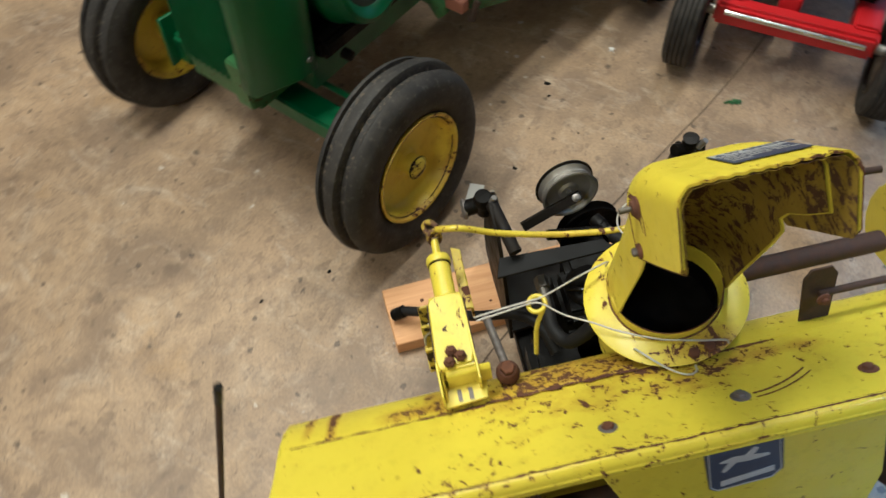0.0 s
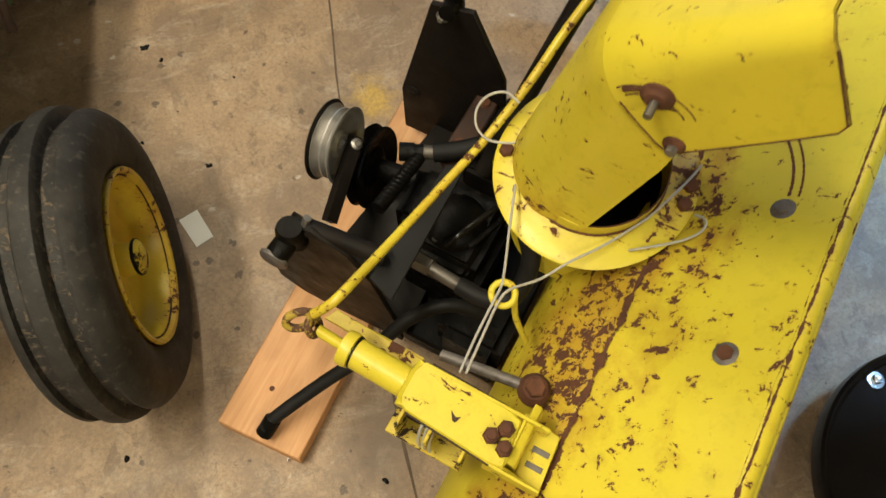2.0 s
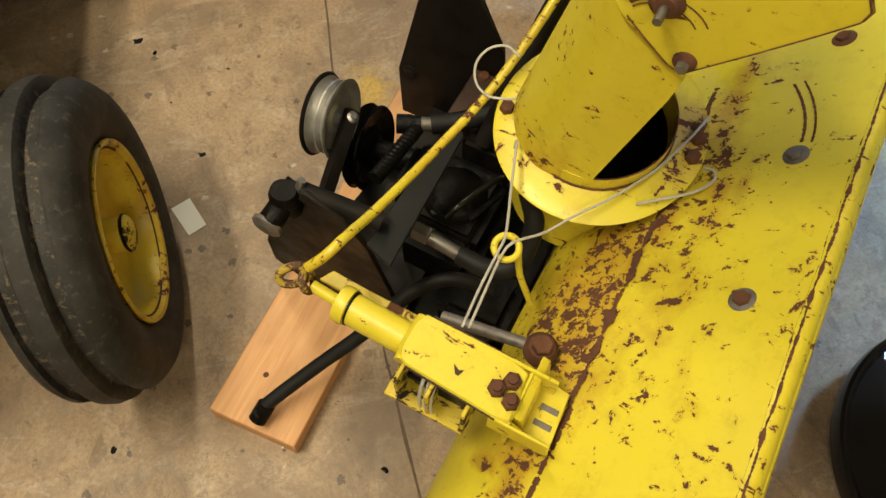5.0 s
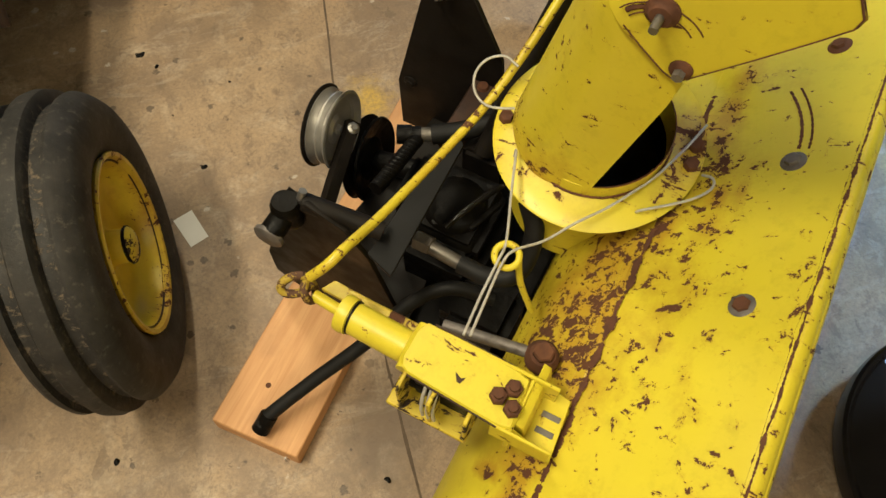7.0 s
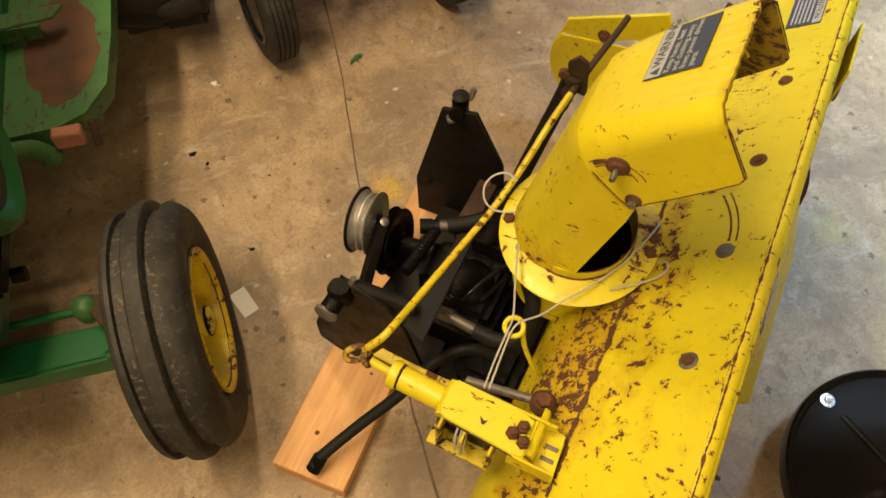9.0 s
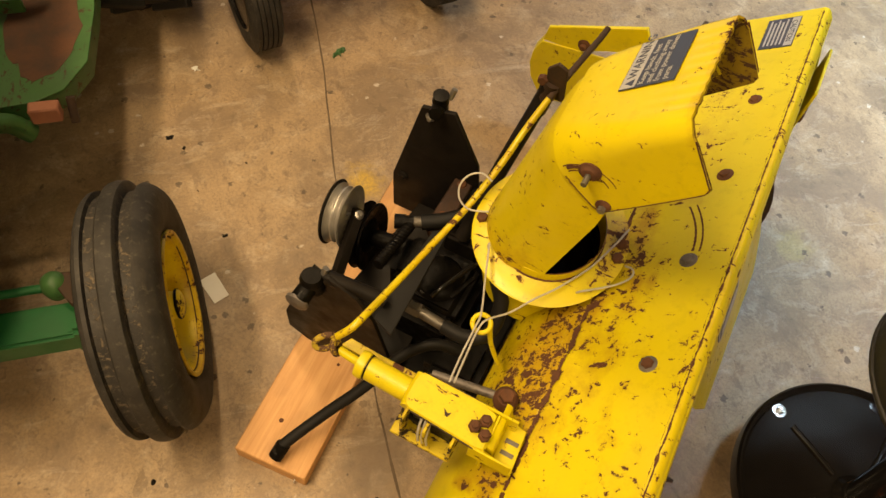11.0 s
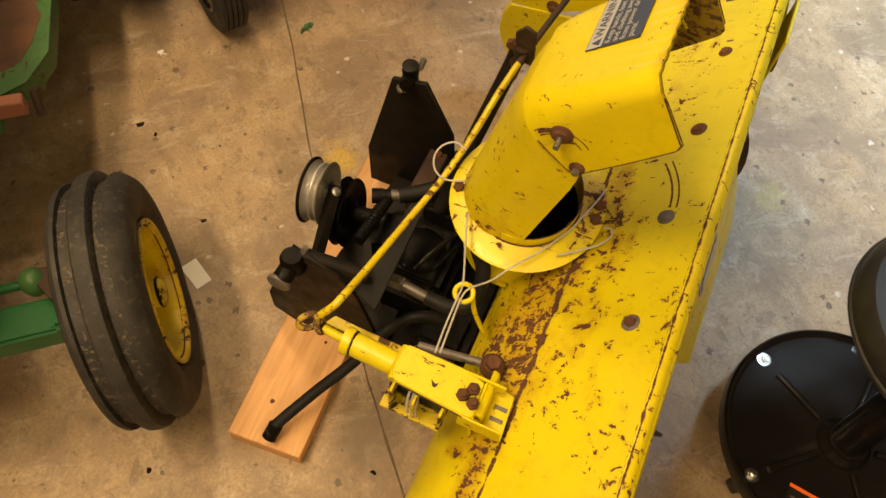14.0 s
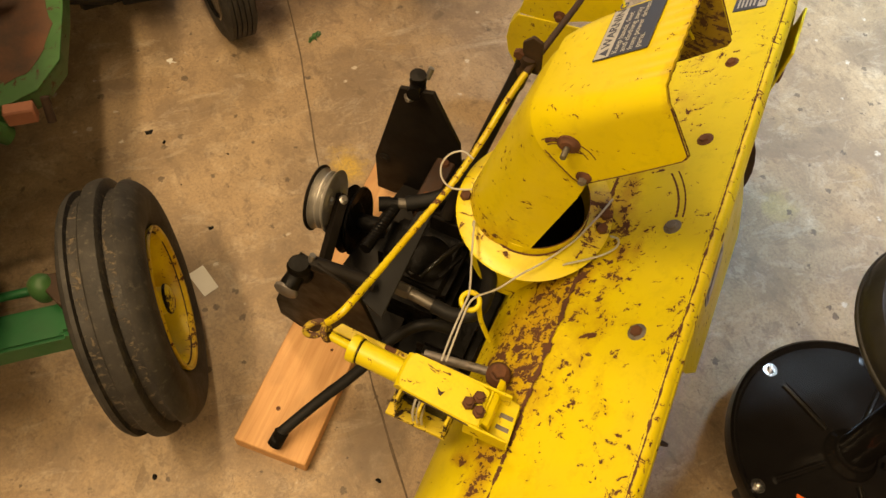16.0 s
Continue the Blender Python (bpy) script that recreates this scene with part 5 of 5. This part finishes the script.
    part("shroud_base", block(0.03, 0.165, 0.03, 0.28, 0.335, 0.385, 0.012, 2), BLACKER, top)
    part("drain_plug", lathe([(0.001, 0.0), (0.012, 0.0), (0.012, 0.02), (0.001, 0.022)], "x", (0.16, 0.085, 0.325), 12), BLACKER, top)
    part("engine_block", block(-0.14, 0.06, 0.06, 0.50, 0.33, 0.72, 0.02, 2), BLACKER, top, "dark engine block")
    part("hood", block(-0.17, 0.14, -0.07, 0.62, 0.90, 0.98, 0.03, 3), GREEN, top, "green hood")
    part("dash_tower", block(-0.15, 0.12, 0.50, 0.66, 0.33, 0.96, 0.02, 2), GREEN, top, "green dash tower")
    # footrest, pedal, lever
    rest = [(0.10, 0.385), (0.215, 0.395), (0.262, 0.418), (0.302, 0.484), (0.314, 0.617), (0.325, 0.95), (0.10, 0.95)]
    part("footrest", joined(slab(rest, 0.296, 0.302, "z", 0.001), sheet([[(x, y, 0.300), (x, y, 0.262)] for x, y in rest[:6]], 0.004)), GREEN_WORN, top, "worn green footrest with rusty patches")
    rusted = [(0.222 + (0.066 + 0.016 * noise.noise(Vector((k * 0.45, 2, 0)))) * math.cos(k * math.pi / 20), 0.60 + (0.15 + 0.03 * noise.noise(Vector((k * 0.6, 7, 0)))) * math.sin(k * math.pi / 20)) for k in range(40)]
    part("rusted_patch", slab(rusted, 0.3022, 0.3028, "z", 0), FOOTRUST, top, "bare rusty patch worn into the footrest")
    part("footrest_arm", tube([(0.10, 0.23, 0.33), (0.125, 0.32, 0.32), (0.165, 0.365, 0.29), (0.195, 0.372, 0.25)], 0.018, 5, 12), GREEN_WORN, top, "bent green footrest arm")
    part("pedal_block", block(0.205, 0.255, 0.366, 0.392, 0.275, 0.308, 0.003, 1), BRICKRED, top, "faded red pedal pad")
    part("pedal_lever", tube([(0.272, 0.400, 0.30), (0.270, 0.378, 0.26)], 0.008, 1, 10, False), DARKRUST, top)
    part("lever_bar", joined(slab([(0.06, 0.60), (0.225, 0.625), (0.245, 0.66), (0.06, 0.65)], 0.345, 0.352, "z", 0.002), block(0.06, 0.20, 0.612, 0.620, 0.315, 0.348, 0.002, 1)), GREEN_WORN, top, "pale green step bar")
    # rear wheel
    m = Matrix.Translation((0.375, 1.10, 0.29)) @ TURNS["x"]
    rear = part("rear_wheel", lathe([(0.26, -0.11), (0.285, -0.095), (0.29, -0.05), (0.29, 0.05), (0.285, 0.095), (0.26, 0.11), (0.20, 0.115), (0.155, 0.09), (0.155, -0.09), (0.20, -0.115)], "z", (0, 0, 0), 64, True), SIDEWALL, top, "large black rear tyre", m, 30)
    for k in range(26):
        a = 2 * math.pi * k / 26
        lug = block(-0.012, 0.012, -0.05, 0.05, -0.012, 0.014, 0.003, 1)
        side = 1 if k % 2 else -1
        part("lug", lug, SIDEWALL, rear, "", m @ Matrix.Rotation(a, 4, "Z") @ Matrix.Translation((0.292, 0, 0.05 * side)) @ Matrix.Rotation(radians(90), 4, "Y") @ Matrix.Rotation(radians(90 + 30 * side), 4, "Z"))
    part("rear_rim", lathe([(0.155, 0.07), (0.16, 0.085), (0.150, 0.080), (0.140, 0.02), (0.05, 0.01), (0.05, 0.0), (0.145, 0.0), (0.150, -0.08)], "z", (0, 0, 0), 48, True), YELLOW_RIM, rear, "", m)
    part("rear_axle", tube([(-0.30, 1.10, 0.29), (0.36, 1.10, 0.29)], 0.05, 1, 16, False), BLACKER, top)


tractor()

# ---- red machine at the back ----


def red_machine():
    m = Matrix.Translation((0.08, 1.93, 0)) @ Matrix.Rotation(radians(8), 4, "Z")
    top = thing("red_walk_behind_machine", m, "red wheeled machine with narrow black tyres standing on concrete", "machine")
    for x in (-0.235, 0.235):
        w = Matrix.Translation((x, 0, 0.152)) @ TURNS["x"]
        prof = [(0.147, -0.030)]
        for k in range(5):
            a = -0.028 + k * 0.0118
            prof += [(0.152, a), (0.152, a + 0.0085), (0.147, a + 0.0095), (0.147, a + 0.0108)]
        prof += [(0.140, 0.035), (0.118, 0.038), (0.098, 0.030), (0.098, -0.030), (0.118, -0.038), (0.140, -0.035)]
        wheel = part("wheel", lathe(prof, "z", (0, 0, 0), 72, True), RUBBER, top, "narrow black ribbed tyre", w, 30)
        part("wheel_disc", lathe([(0.098, -0.030), (0.102, -0.034), (0.096, -0.036), (0.085, -0.012), (0.03, -0.008), (0.02, -0.02), (0.001, -0.021), (0.001, 0.021), (0.03, 0.008), (0.085, 0.012), (0.096, 0.036), (0.102, 0.034), (0.098, 0.030)], "z", (0, 0, 0), 48), GLOSSBLACK, wheel, "glossy black wheel disc", w)
    part("axle", tube([(-0.25, 0, 0.152), (0.25, 0, 0.152)], 0.012, 1, 14, False), STEEL, top)
    frame_ob = part("frame", joined(block(-0.185, 0.185, -0.025, 0.02, 0.13, 0.19, 0.008, 2), block(-0.18, -0.12, 0.0, 0.45, 0.14, 0.2, 0.006, 2), block(0.12, 0.18, 0.0, 0.45, 0.14, 0.2, 0.006, 2), block(-0.05, 0.0, 0.02, 0.3, 0.15, 0.22, 0.006, 2)), RED, top, "red painted frame")
    part("rod", tube([(-0.16, -0.034, 0.176), (0.16, -0.034, 0.172)], 0.007, 1, 12, False), CHROME, top, "bright steel rod")
    part("deck", block(-0.17, 0.17, 0.06, 0.44, 0.21, 0.30, 0.02, 2), BLACKER, top, "dark machine body")
    part("rest_leg", block(-0.03, 0.03, 0.40, 0.44, 0.0, 0.22, 0.005, 1), RED, top)


red_machine()

# ---- rolling stool ----


def stool():
    c = Vector((0.596, 0.458, 0))
    top = thing("rolling_stool", Matrix.Translation(c), "glossy black round rolling workshop stool standing on concrete", "stool")
    base = part("base_tray", lathe([(0.001, 0.088), (0.06, 0.090), (0.12, 0.092), (0.180, 0.092), (0.197, 0.094), (0.202, 0.100), (0.207, 0.103), (0.211, 0.099), (0.212, 0.085), (0.210, 0.070), (0.207, 0.070), (0.205, 0.086), (0.19, 0.086), (0.001, 0.083)], steps=96), GLOSSBLACK, top, "shallow glossy black tray base")
    for k in range(5):
        a = radians(104 + 72 * k)
        spoke = Matrix.Rotation(a, 4, "Z")
        part("pressed_rib", tube([(0.055, 0, 0.0905), (0.1, 0, 0.0915), (0.152, 0, 0.0915)], 0.0062, 4, 10), GLOSSBLACK, base, "", spoke)
        screw = part("caster_screw", joined(lathe([(0.005, 0.0), (0.0125, 0.0), (0.0125, 0.0018), (0.005, 0.0022)], steps=24), hexagon(0.0075, 0.002, 0.008), lathe([(0.001, 0.008), (0.004, 0.008), (0.004, 0.013), (0.001, 0.0135)], steps=12)), CHROME, base, "bright caster screw", spoke @ Matrix.Translation((0.186, 0, 0.0925)))
        caster = part("caster", joined(tube([(0.186, 0, 0.086), (0.186, 0, 0.055)], 0.009, 1, 12, False), block(0.158, 0.194, -0.016, 0.016, 0.046, 0.064, 0.004, 1)), GLOSSBLACK, top, "", spoke)
        part("caster_wheel", lathe([(0.004, -0.012), (0.024, -0.012), (0.0265, -0.008), (0.0265, 0.008), (0.024, 0.012), (0.004, 0.012)], "y", (0.172, 0, 0.0265), 28), SIDEWALL, caster, "", spoke)
    part("pressed_dimple", lathe([(0.001, 0.0), (0.019, 0.0), (0.021, 0.0012), (0.016, 0.0022), (0.001, 0.002)], "z", (0.145, 0.135, 0.0915), 32), GLOSSBLACK, base)
    sticker = part("label", slab([(-0.130, -0.021), (-0.0756, -0.0917), (-0.128, -0.133), (-0.183, -0.062)], 0.0925, 0.0932, "z", 0), BLACK, base, "black label with an orange stripe")
    part("label_stripe", slab([(-0.130, -0.021), (-0.0756, -0.0917), (-0.0806, -0.0957), (-0.135, -0.025)], 0.0934, 0.0938, "z", 0), ORANGE, sticker)
    for k in range(4):
        q = 0.008 + 0.009 * k
        part("print_line", slab([(-0.135 - q, -0.032 - 0.78 * q), (-0.094 - q, -0.085 - 0.78 * q), (-0.0955 - q, -0.0862 - 0.78 * q), (-0.1365 - q, -0.0332 - 0.78 * q)], 0.0934, 0.0937, "z", 0), BOLTGREY, sticker)
    part("sticker_orange", slab([(-0.208, -0.058), (-0.196, -0.046), (-0.190, -0.066), (-0.202, -0.076)], 0.1035, 0.104, "z", 0), ORANGE, base)
    lean = Vector((0.030, 0.036, 0.36)).normalized()

    def up(d):
        return Vector((0, 0, 0.09)) + lean * d
    part("post_flange", joined(lathe([(0.001, 0.088), (0.046, 0.090), (0.044, 0.096), (0.036, 0.102), (0.034, 0.11), (0.001, 0.112)], steps=40)), GLOSSBLACK, top, "welded post flange")
    part("post", tube([up(0.0), up(0.17)], 0.030, 1, 28, False), GLOSSBLACK, top, "glossy black post")
    part("gas_cylinder", tube([up(0.17), up(0.33)], 0.018, 1, 24, False), GLOSSBLACK, top)
    m = Matrix.Translation(up(0.33))
    seat = part("seat", lathe([(0.001, 0.0), (0.16, 0.0), (0.176, 0.010), (0.180, 0.028), (0.178, 0.048), (0.168, 0.062), (0.14, 0.068), (0.001, 0.070)], steps=72), VINYL, top, "thick round black vinyl seat", m)
    part("seat_piping", tube([(0.1795 * math.cos(2 * math.pi * k / 60), 0.1795 * math.sin(2 * math.pi * k / 60), 0.022) for k in range(61)], 0.004, 1, 8, False), VINYL, seat, "", m)


stool()
